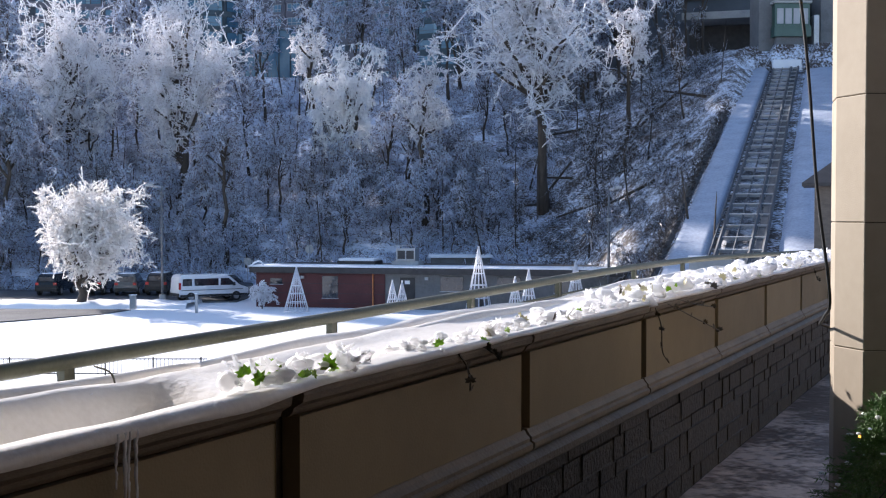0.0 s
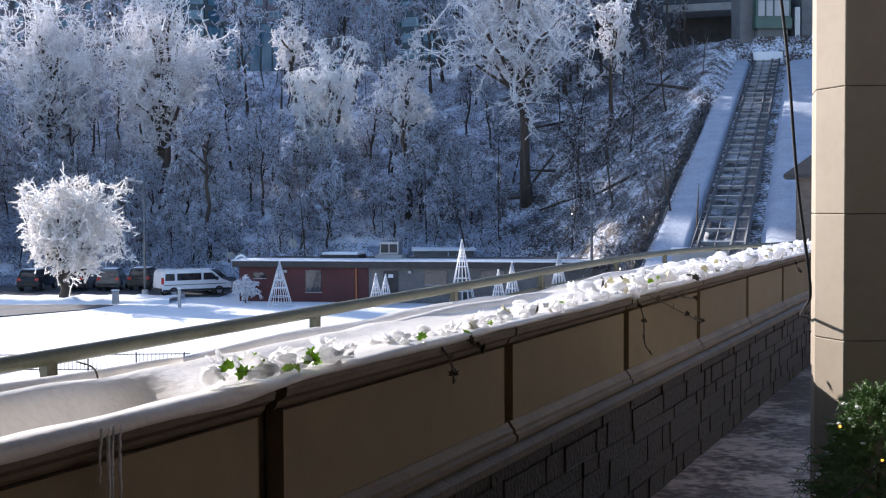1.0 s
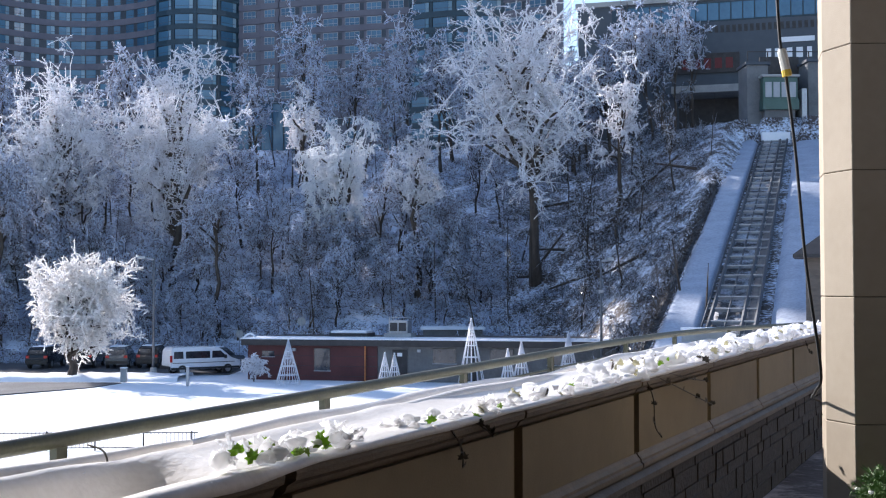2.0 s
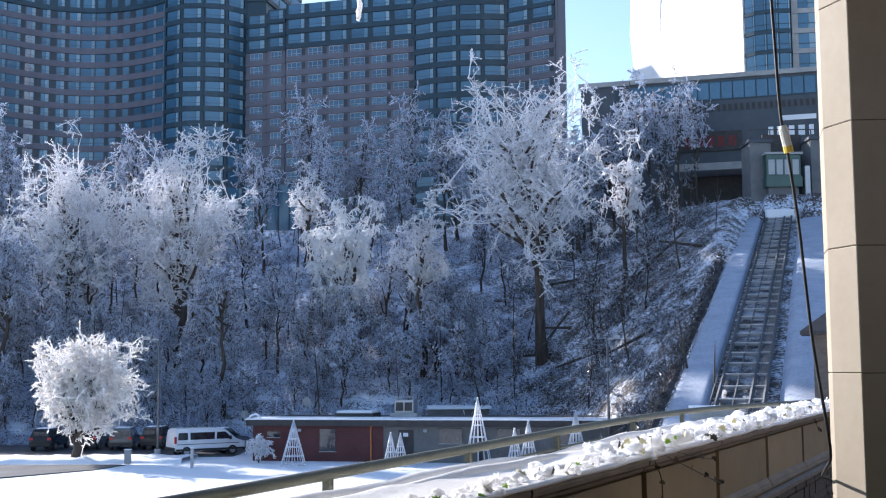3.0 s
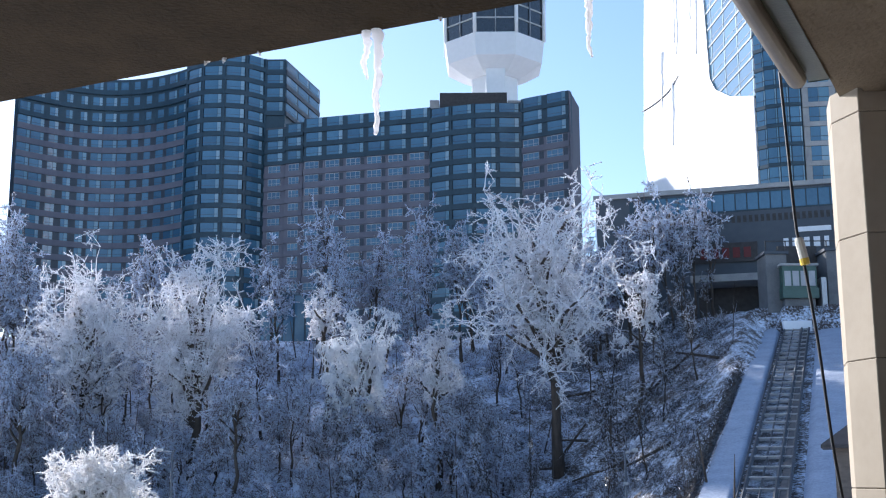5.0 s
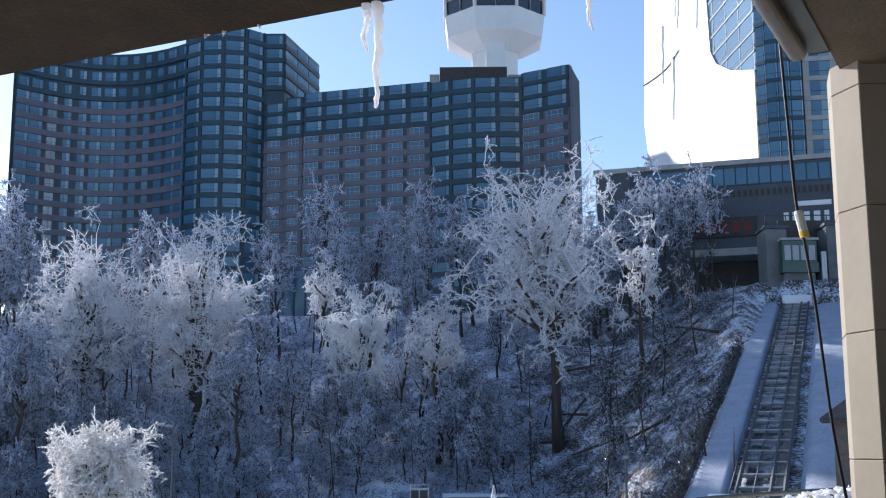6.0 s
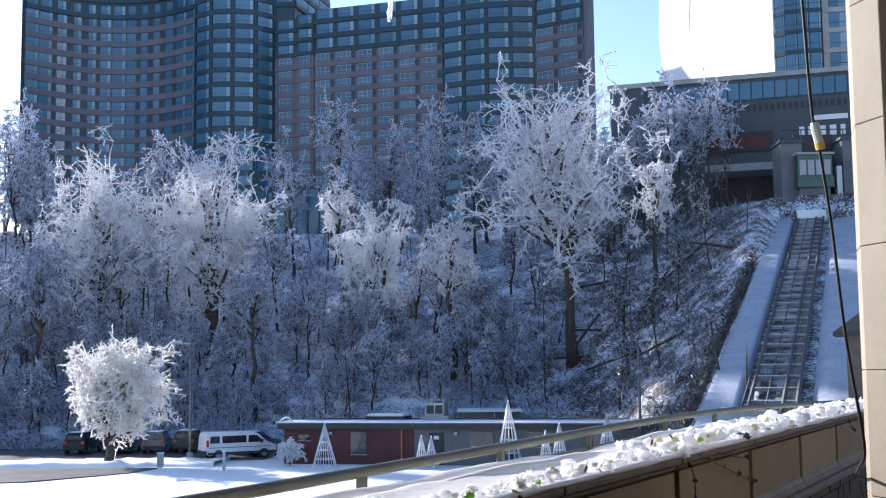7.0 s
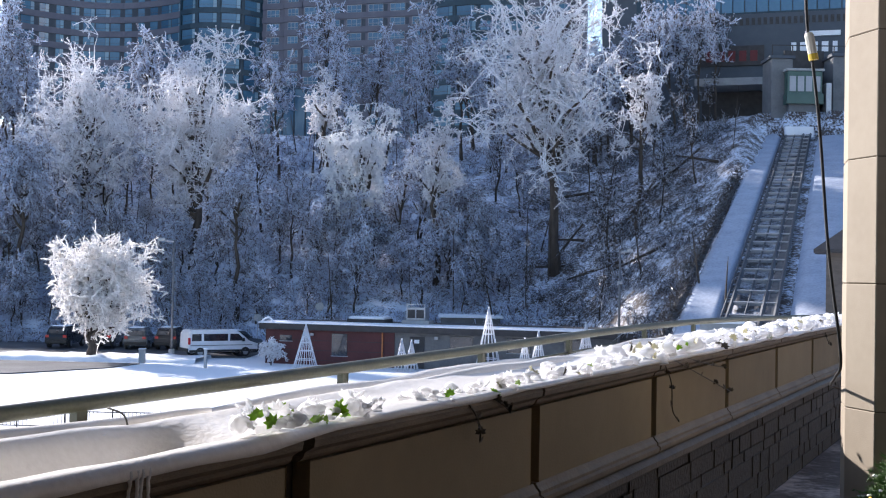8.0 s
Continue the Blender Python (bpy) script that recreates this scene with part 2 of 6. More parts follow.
def share(name, me, parent, m):
    ob = new(name, me)
    ob.parent = parent
    ob.matrix_basis = m
    return ob


def box(bm, x0, x1, y0, y1, z0, z1, bevel=0.0, mat=0, m=None):
    g = bmesh.ops.create_cube(bm, size=1.0)
    vs = g["verts"]
    for v in vs:
        v.co = Vector((x0 + (v.co.x + 0.5) * (x1 - x0), y0 + (v.co.y + 0.5) * (y1 - y0), z0 + (v.co.z + 0.5) * (z1 - z0)))
    fs = {f for v in vs for f in v.link_faces}
    for f in fs:
        f.material_index = mat
    if m:
        for v in vs:
            v.co = m @ v.co
    if bevel:
        es = {e for v in vs for e in v.link_edges}
        bmesh.ops.bevel(bm, geom=list(es), offset=bevel, segments=2, affect="EDGES", profile=0.7)


def one_box(*a, **k):
    bm = bmesh.new()
    box(bm, *a, **k)
    return bm


def prism(bm, poly, z0, z1, mat=0):
    lo = [bm.verts.new((x, y, z0)) for x, y in poly]
    hi = [bm.verts.new((x, y, z1)) for x, y in poly]
    n = len(poly)
    fs = [bm.faces.new(hi), bm.faces.new(lo[::-1])]
    for i in range(n):
        fs.append(bm.faces.new((lo[i], lo[(i + 1) % n], hi[(i + 1) % n], hi[i])))
    for f in fs:
        f.material_index = mat
    bmesh.ops.recalc_face_normals(bm, faces=fs)
    return fs


def profile_sweep(bm, prof, path, mat=0):
    """Sweep a closed (v, z) outline along a list of (origin, side vector)."""
    rings = []
    for o, sv in path:
        rings.append([bm.verts.new((o[0] + sv[0] * v, o[1] + sv[1] * v, o[2] + z)) for v, z in prof])
    n = len(prof)
    fs = []
    for a, b in zip(rings, rings[1:]):
        for i in range(n):
            fs.append(bm.faces.new((a[i], a[(i + 1) % n], b[(i + 1) % n], b[i])))
    fs.append(bm.faces.new(rings[0]))
    fs.append(bm.faces.new(rings[-1][::-1]))
    bmesh.ops.recalc_face_normals(bm, faces=fs)
    for f in fs:
        f.material_index = mat


def tube_data(V, F, pts, radii, sides=6, cap=True):
    base = len(V)
    n = len(pts)
    for i, p in enumerate(pts):
        d = (pts[min(i + 1, n - 1)] - pts[max(i - 1, 0)]).normalized()
        a = d.cross(Vector((0.31, 0.95, 0.05)))
        if a.length < 0.1:
            a = d.cross(Vector((1, 0, 0)))
        a.normalize()
        b = d.cross(a)
        for k in range(sides):
            w = 2 * math.pi * k / sides
            q = p + (a * math.cos(w) + b * math.sin(w)) * radii[i]
            V.append((q.x, q.y, q.z))
    for i in range(n - 1):
        for k in range(sides):
            k2 = (k + 1) % sides
            F.append((base + i * sides + k, base + i * sides + k2, base + (i + 1) * sides + k2, base + (i + 1) * sides + k))
    if cap:
        F.append(tuple(base + k for k in range(sides))[::-1])
        F.append(tuple(base + (n - 1) * sides + k for k in range(sides)))


def tube(name, pts, r, mat, parent=None, sides=10, label="", r2=None):
    V, F = [], []
    pts = [Vector(p) for p in pts]
    rs = [r + ((r2 if r2 is not None else r) - r) * i / max(1, len(pts) - 1) for i in range(len(pts))]
    tube_data(V, F, pts, rs, sides)
    return raw(name, V, F, mat, parent, label, True)


def spline(pts, k=8):
    """Catmull-Rom through the points."""
    p = [Vector(q) for q in pts]
    p = [p[0] * 2 - p[1]] + p + [p[-1] * 2 - p[-2]]
    out = []
    for i in range(1, len(p) - 2):
        for j in range(k):
            t = j / k
            out.append(0.5 * (2 * p[i] + (p[i + 1] - p[i - 1]) * t + (2 * p[i - 1] - 5 * p[i] + 4 * p[i + 1] - p[i + 2]) * t * t + (3 * p[i] - p[i - 1] - 3 * p[i + 1] + p[i + 2]) * t ** 3))
    out.append(p[-2])
    return out


# ---- ground: lawn level at -5, hill rising behind ----
TOE = [(-90, 150), (-40, 122), (-20, 112), (-10, 105), (0, 98), (6, 88), (12, 60), (14.5, 38), (25, 36), (60, 40), (90, 60)]
CREST = [(-90, 190), (-20, 150), (0, 146), (8, 138), (14.5, 122.5), (25, 122), (90, 140)]


def table(rows, a):
    if a <= rows[0][0]:
        return rows[0][1]
    for (a0, b0), (a1, b1) in zip(rows, rows[1:]):
        if a <= a1:
            return b0 + (b1 - b0) * (a - a0) / (a1 - a0)
    return rows[-1][1]


TRACK_A, TRACK_B = Vector((33.4, 118.0, 16.0)), Vector((14.8, 60.0, -0.03))
TRACK_D = (TRACK_A - TRACK_B).normalized()
TRACK_SIDE = Vector((TRACK_D.y, -TRACK_D.x, 0)).normalized()


def hill(x, y):
    az = math.degrees(math.atan2(x, max(y, 0.01))) if y > -20 else 90
    r = math.hypot(x, y)
    if y < 12:
        return -5.0
    r0, r1 = table(TOE, az), table(CREST, az)
    t = (r - r0) / (r1 - r0)
    if t <= 0:
        z = -5.0 + 0.04 * noise.noise(Vector((x * 0.2, y * 0.2, 0)))
    else:
        t = min(t, 1.0)
        z = -5 + 23.2 * t
        w = math.sin(math.pi * t)
        z += w * (0.7 * noise.noise(Vector((x * 0.12, y * 0.12, 3))) + 0.35 * noise.noise(Vector((x * 0.5, y * 0.5, 7))))
    # a graded bed for the incline railway
    p = Vector((x, y, 0)) - Vector((TRACK_B.x, TRACK_B.y, 0))
    flat = Vector((TRACK_D.x, TRACK_D.y, 0)).normalized()
    side, run = p.dot(TRACK_SIDE), p.dot(flat)
    zt = TRACK_B.z + run * TRACK_D.z / math.hypot(TRACK_D.x, TRACK_D.y) - 0.35
    if -4.5 < side < 9 and run < 61 and zt > -5:
        k = min(1, max(0, (side + 4.5) / 1.6), max(0, (9 - side) / 2))
        z = z * (1 - k) + zt * k
    return z


def ground_sheet():
    xs = [-900, -500, -300, -200, -140, -100] + [-80 + 1.25 * i for i in range(121)] + [80, 110, 160, 240, 400, 900]
    ys = [-900, -300, -100, -40, 0, 12, 20, 30] + [36 + 1.25 * i for i in range(100)] + [175, 210, 280, 400, 700, 1500, 3000]
    V, F = [], []
    for y in ys:
        for x in xs:
            V.append((x, y, hill(x, y)))
    n = len(xs)
    for j in range(len(ys) - 1):
        for i in range(n - 1):
            F.append((j * n + i, j * n + i + 1, (j + 1) * n + i + 1, (j + 1) * n + i))
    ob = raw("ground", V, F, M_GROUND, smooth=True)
    tagged(ob, "snow-covered lawn rising to a brushy hillside", "ground", kind="structure")


ground_sheet()


def flat_patch(name, poly, z, thick, mat, label, category, bevel=0.0):
    bm = bmesh.new()
    prism(bm, poly, z - thick, z)
    ob = part(name, bm, mat)
    return tagged(ob, label, category, kind="structure")


flat_patch("parking_lot", [(-70, 90.5), (-15.5, 90.5), (-15, 104), (-70, 106)], -4.9, 0.3, M_ASPHALT, "wet dark asphalt parking lot with thin snow", "parking lot")
flat_patch("road", [(-90, 66), (-36, 70), (-27, 73.5), (-22.5, 79), (-21.5, 83), (-34, 83.8), (-90, 84.5)], -4.93, 0.3, M_ASPHALT, "wet asphalt access road between snowy verges", "road")


def verge():
    V, F = [], []
    n = 90
    for i in range(n):
        x = -80 + 62 * i / (n - 1)
        w = 0.5 * noise.noise(Vector((x * 0.4, 1, 0)))
        for k, (dy, dz) in enumerate(((0, -0.1), (0.25, 0.12), (0.6, 0.2), (3.4, 0.22), (5.6, 0.12), (6.0, -0.1))):
            V.append((x, 84.3 + dy + w, -4.93 + dz * (1.2 + noise.noise(Vector((x * 1.3, dy, 0))))))
    for i in range(n - 1):
        for k in range(5):
            F.append((i * 6 + k, (i + 1) * 6 + k, (i + 1) * 6 + k + 1, i * 6 + k + 1))
    tagged(raw("snowy_verge", V, F, M_SNOW, smooth=True), "snow-covered verge between road and parking lot", "verge", kind="structure")


verge()

# ---- terrace: s runs along the parapet, v across it towards the walkway ----
TA = radians(25.6)
U, N = Vector((math.sin(TA), math.cos(TA), 0)), Vector((math.cos(TA), -math.sin(TA), 0))
TERRACE = Matrix(((U.x, N.x, 0, 0), (U.y, N.y, 0, 0), (0, 0, 1, 0), (0, 0, 0, 1)))
JOINT0, PITCH = 2.865, 1.71
FLOOR_Z = -0.12
VF = -1.82


def wp(s, v, z):
    p = U * s + N * v
    return Vector((p.x, p.y, z))


def tbox(bm, s0, s1, v0, v1, z0, z1, bevel=0.0, mat=0):
    box(bm, s0, s1, v0, v1, z0, z1, bevel, mat, TERRACE)


def tone(*a, **k):
    bm = bmesh.new()
    tbox(bm, *a, **k)
    bmesh.ops.recalc_face_normals(bm, faces=bm.faces)
    return bm


tagged(part("floor", tone(-10, 24, -1.9, 3.2, -0.4, FLOOR_Z), M_PAVE), "wet slushy grey terrace paving", "floor", kind="structure")
tagged(part("retaining_wall", tone(-10, 24, -2.85, -1.95, -6, 0.55), M_GREYWALL), "grey block retaining wall under the terrace", "wall", kind="structure")
tagged(part("wall_back", tone(-10, 24, 3.2, 3.5, -0.3, 4.2), M_BACKWALL), "plain unseen dark wall closing the walkway behind", "wall", kind="structure")
tagged(part("ceiling", tone(-10, 4.48, -6.5, 3.5, 3.6, 4.2), M_BEAM), "rough tan stucco canopy soffit, coloured dark for its shade", "ceiling", kind="structure")
tagged(part("wall_end", tone(-10.3, -10, -2.9, 3.5, -0.3, 4.2), M_BACKWALL), "plain unseen dark end wall", "wall", kind="structure")


def parapet():
    top = thing("parapet", "tan panelled planter parapet with brown coping on dark stone base", "parapet", kind="structure")
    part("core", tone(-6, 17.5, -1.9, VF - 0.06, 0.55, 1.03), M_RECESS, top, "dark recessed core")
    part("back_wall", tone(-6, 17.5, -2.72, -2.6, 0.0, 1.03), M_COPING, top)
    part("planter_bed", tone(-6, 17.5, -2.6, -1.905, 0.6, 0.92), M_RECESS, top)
    part("stone_backing", tone(-6, 17.5, -2.1, VF - 0.047, FLOOR_Z - 0.05, 0.55), M_MORTAR, top)
    ledge = [(-0.1, 0.56), (0.035, 0.56), (0.055, 0.575), (0.055, 0.605), (0.02, 0.632), (-0.1, 0.635)]
    moulding = [(-0.06, 0.638), (0.032, 0.638), (0.04, 0.65), (0.04, 0.668), (0.026, 0.676), (0.026, 0.69), (0.012, 0.705), (0.002, 0.722), (-0.06, 0.722)]
    coping = [(-0.075, 1.035), (-0.02, 1.035), (-0.01, 1.04), (0.0, 1.05), (0.004, 1.062), (0.02, 1.072), (0.034, 1.08), (0.038, 1.1), (0.03, 1.118), (-0.075, 1.118)]
    bm = bmesh.new()
    profile_sweep(bm, ledge, [(wp(s, VF, 0), N) for s in (-6, 17.5)])
    part("ledge", bm, M_LEDGE, top, "damp stone ledge")
    for k in range(-4, 9):
        s0, s1 = JOINT0 + k * PITCH + 0.03 - (0.045 if k == 0 else 0), JOINT0 + (k + 1) * PITCH - 0.03 - (0.08 if k == -1 else 0)
        if s1 > 17.4:
            break
        part("panel", tone(s0 + 0.012, s1 - 0.012, VF - 0.05, VF, 0.722, 1.034, 0.004), M_PANEL, top)
        for nm, pr, mt in (("base_moulding", moulding, M_MOULD), ("coping", coping, M_COPING)):
            bm = bmesh.new()
            profile_sweep(bm, pr, [(wp(s0 - 0.018, VF, 0), N), (wp(s1 + 0.018, VF, 0), N)])
            part(nm, bm, mt, top)
    # rubble courses of the base
    rnd = random.Random(4)
    z = FLOOR_Z
    for h in (0.12, 0.11, 0.15, 0.08, 0.12, 0.085):
        s = 2.4 + rnd.random() * 0.3
        while s < 15.5:
            ln = rnd.choice((0.22, 0.3, 0.42, 0.6, 0.8)) * rnd.uniform(0.8, 1.25)
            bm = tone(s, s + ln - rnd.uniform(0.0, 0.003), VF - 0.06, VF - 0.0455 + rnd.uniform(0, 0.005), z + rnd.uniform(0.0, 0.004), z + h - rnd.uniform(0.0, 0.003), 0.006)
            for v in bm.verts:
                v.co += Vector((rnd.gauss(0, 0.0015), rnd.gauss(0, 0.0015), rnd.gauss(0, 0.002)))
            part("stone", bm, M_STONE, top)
            s += ln
        z += h


parapet()


def snow_cap():
    """Glazed snow lying over the coping and in the planter behind it."""
    S = [-1.0 + 0.055 * i for i in range(320)]
    nv = 34
    V, F = [], []
    for s in S:
        for k in range(nv):
            t = k / (nv - 1)
            v = -1.765 - 1.06 * t
            n1 = noise.noise(Vector((s * 1.1, v * 2.5, 0)))
            n2 = noise.noise(Vector((s * 4.5, v * 6, 5)))
            hollow = 1.0 if s < 2.55 else max(0.0, 1 - (s - 2.55) / 0.4)
            hollow = hollow * hollow * (3 - 2 * hollow)
            dip = math.exp(-((v + 2.13) / 0.18) ** 4)
            z = 1.135 + 0.017 * n1 + 0.006 * n2 - dip * (0.03 + 0.15 * hollow)
            back_z = 1.032 + 0.062 * hollow + 0.022 * noise.noise(Vector((s * 1.6, 9, 0)))
            k2 = min(1.0, max(0.0, (-2.3 - v) / 0.22))
            k2 = k2 * k2 * (3 - 2 * k2)
            z = z * (1 - k2) + (back_z + 0.008 * n2) * k2
            low = 0.018 * hollow + 0.012 * noise.noise(Vector((s * 1.7, 2, 2)))
            if k == 0:
                v, z = -1.79, 1.11 + 0.006 * n2 - low
            elif k == 1:
                v, z = -1.772 + 0.006 * n2, 1.118 + 0.004 * n2 - low * 0.8
            elif k == 2:
                v, z = -1.774 + 0.005 * n1, 1.13 + 0.005 * n1 - low * 0.4
            elif k == 3:
                v, z = -1.79, 1.138 + 0.006 * n1
            elif k >= nv - 2:
                v, z = -2.8 - 0.02 * (k - nv + 2), 1.0 - 0.08 * (k - nv + 2)
            p = wp(s, v, z)
            V.append((p.x, p.y, p.z))
    for i in range(len(S) - 1):
        for k in range(nv - 1):
            F.append((i * nv + k, i * nv + k + 1, (i + 1) * nv + k + 1, (i + 1) * nv + k))
    ob = raw("snow_cap", V, F, M_ICE, smooth=True)
    tagged(ob, "glazed white snow and ice over the planter coping", "snow", kind="stuff")


snow_cap()


def ice_roll(s0, s1, v, z, r, seed):
    """A long glazed roll of ice lying in the planter."""
    V, F, n = [], [], int((s1 - s0) / 0.09)
    pts, rs = [], []
    for i in range(n + 1):
        t = s0 + (s1 - s0) * i / n
        w = noise.noise(Vector((t * 0.9, seed, 0)))
        end = min(1.0, 0.25 + 2.5 * min(i, n - i) / n)
        pts.append(wp(t, v + 0.03 * w, z + 0.015 * noise.noise(Vector((t * 1.4, seed, 4)))))
        rs.append(r * end * (1 + 0.22 * noise.noise(Vector((t * 2.2, seed, 8)))))
    tube_data(V, F, pts, rs, 14)
    tagged(raw("ice_roll", V, F, M_ICE, smooth=True), "long glazed roll of ice lying in the planter", "ice", kind="stuff")


for q in ((0.2, 3.3, -2.5, 1.085, 0.05, 1), (0.9, 2.85, -2.41, 1.035, 0.042, 7), (0.5, 2.72, -2.31, 0.995, 0.042, 6), (1.2, 2.5, -2.2, 0.96, 0.04, 8), (2.75, 4.6, -2.36, 1.06, 0.05, 2), (2.9, 7.4, -2.6, 1.055, 0.05, 3), (4.2, 6.6, -2.3, 1.105, 0.035, 4), (6.8, 12.5, -2.55, 1.08, 0.045, 5)):
    ice_roll(*q)


def pillar():
    top = thing("pillar", "buff limestone pillar in large blocks", "pillar", kind="structure")
    poly = [(1.99, 6.13), (2.06, 5.90), (2.95, 5.87), (2.95, 6.35), (2.05, 6.38)]
    z0 = [FLOOR_Z - 0.02, 0.305, 0.933, 1.561, 2.189, 2.817, 3.445]
    for a, b in zip(z0, z0[1:] + [3.6]):
        bm = bmesh.new()
        prism(bm, poly, a + 0.0015, b - 0.0015)
        bmesh.ops.bevel(bm, geom=[e for e in bm.edges], offset=0.004, segments=1, affect="EDGES")
        part("stone_block", bm, M_PILLAR, top)
    cx, cy = 2.42, 6.1
    bm = bmesh.new()
    prism(bm, [(cx + (x - cx) * 0.985, cy + (y - cy) * 0.97) for x, y in poly], FLOOR_Z, 3.58)
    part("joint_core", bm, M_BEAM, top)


pillar()


def main_beam():
    top = thing("beam", "tan stucco edge beam on the pillar", "beam", kind="structure")
    part("beam_body", tone(-10, 9.5, -0.66, 0.35, 3.548, 3.598, 0.004), M_BEAMLIGHT, top)
    part("beam_lip", tone(-10, 9.5, -0.79, -0.663, 3.568, 3.597, 0.004), M_BEAMLIGHT, top)
    part("beam_upper", tone(4.49, 9.5, -0.64, 0.35, 3.6, 4.15, 0.01), M_BEAMLIGHT, top)
    part("steel_member", tone(-9.9, 5.98, -0.89, -0.795, 3.56, 3.597, 0.003), M_GREENSTEEL, top, "dark green steel flange")
    tube("pipe", [wp(-9.9, -0.93, 3.54), wp(5.86, -0.93, 3.54)], 0.047, M_PIPE, top, 14, "cream pipe under the canopy")


main_beam()


def railing():
    top = thing("railing", "olive-green metal handrail behind the planter", "railing")
    run = [(-3, -2.75, 1.1), (2, -2.75, 1.122), (6, -2.75, 1.155), (8, -2.75, 1.178), (10, -2.74, 1.186), (11.5, -2.68, 1.182), (13.2, -2.5, 1.168), (15.2, -2.2, 1.152), (17.4, -1.95, 1.145)]
    path = spline([wp(*q) for q in run], 6)
    tube("top_rail", path, 0.026, M_RAIL, top, 12)
    tube("lower_rail", [p - Vector((0, 0, 0.105)) for p in path], 0.008, M_RAIL, top, 8)
    for s in (1.12, 2.95, 4.6, 6.1, 7.5, 9.2, 10.6, 12.3):
        v = table([(q[0], q[1]) for q in run], s)
        part("post", tone(s - 0.024, s + 0.024, v - 0.012, v + 0.012, 0.94, table([(q[0], q[2]) for q in run], s) - 0.015, 0.003), M_RAIL, top)


railing()


# ---- frosted trees ----
def spike(V, F, p, d, ln, r):
    a = d.cross(Vector((0.3, 0.2, 0.93)))
    if a.length < 0.05:
        a = Vector((1, 0, 0))
    a.normalize()
    b = d.cross(a)
    i = len(V)
    V.append(tuple(p + a * r))
    V.append(tuple(p - a * r * 0.5 + b * r * 0.87))
    V.append(tuple(p - a * r * 0.5 - b * r * 0.87))
    V.append(tuple(p + d * ln))
    F.append((i, i + 1, i + 3))
    F.append((i + 1, i + 2, i + 3))
    F.append((i + 2, i, i + 3))


def rvec(rnd):
    while True:
        v = Vector((rnd.uniform(-1, 1), rnd.uniform(-1, 1), rnd.uniform(-1, 1)))
        if 0.05 < v.length < 1:
            return v.normalized()


def bend(p0, p1, sag, k=5):
    return [p0.lerp(p1, i / k) + Vector((0, 0, sag * 4 * (i / k) * (1 - i / k))) for i in range(k + 1)]


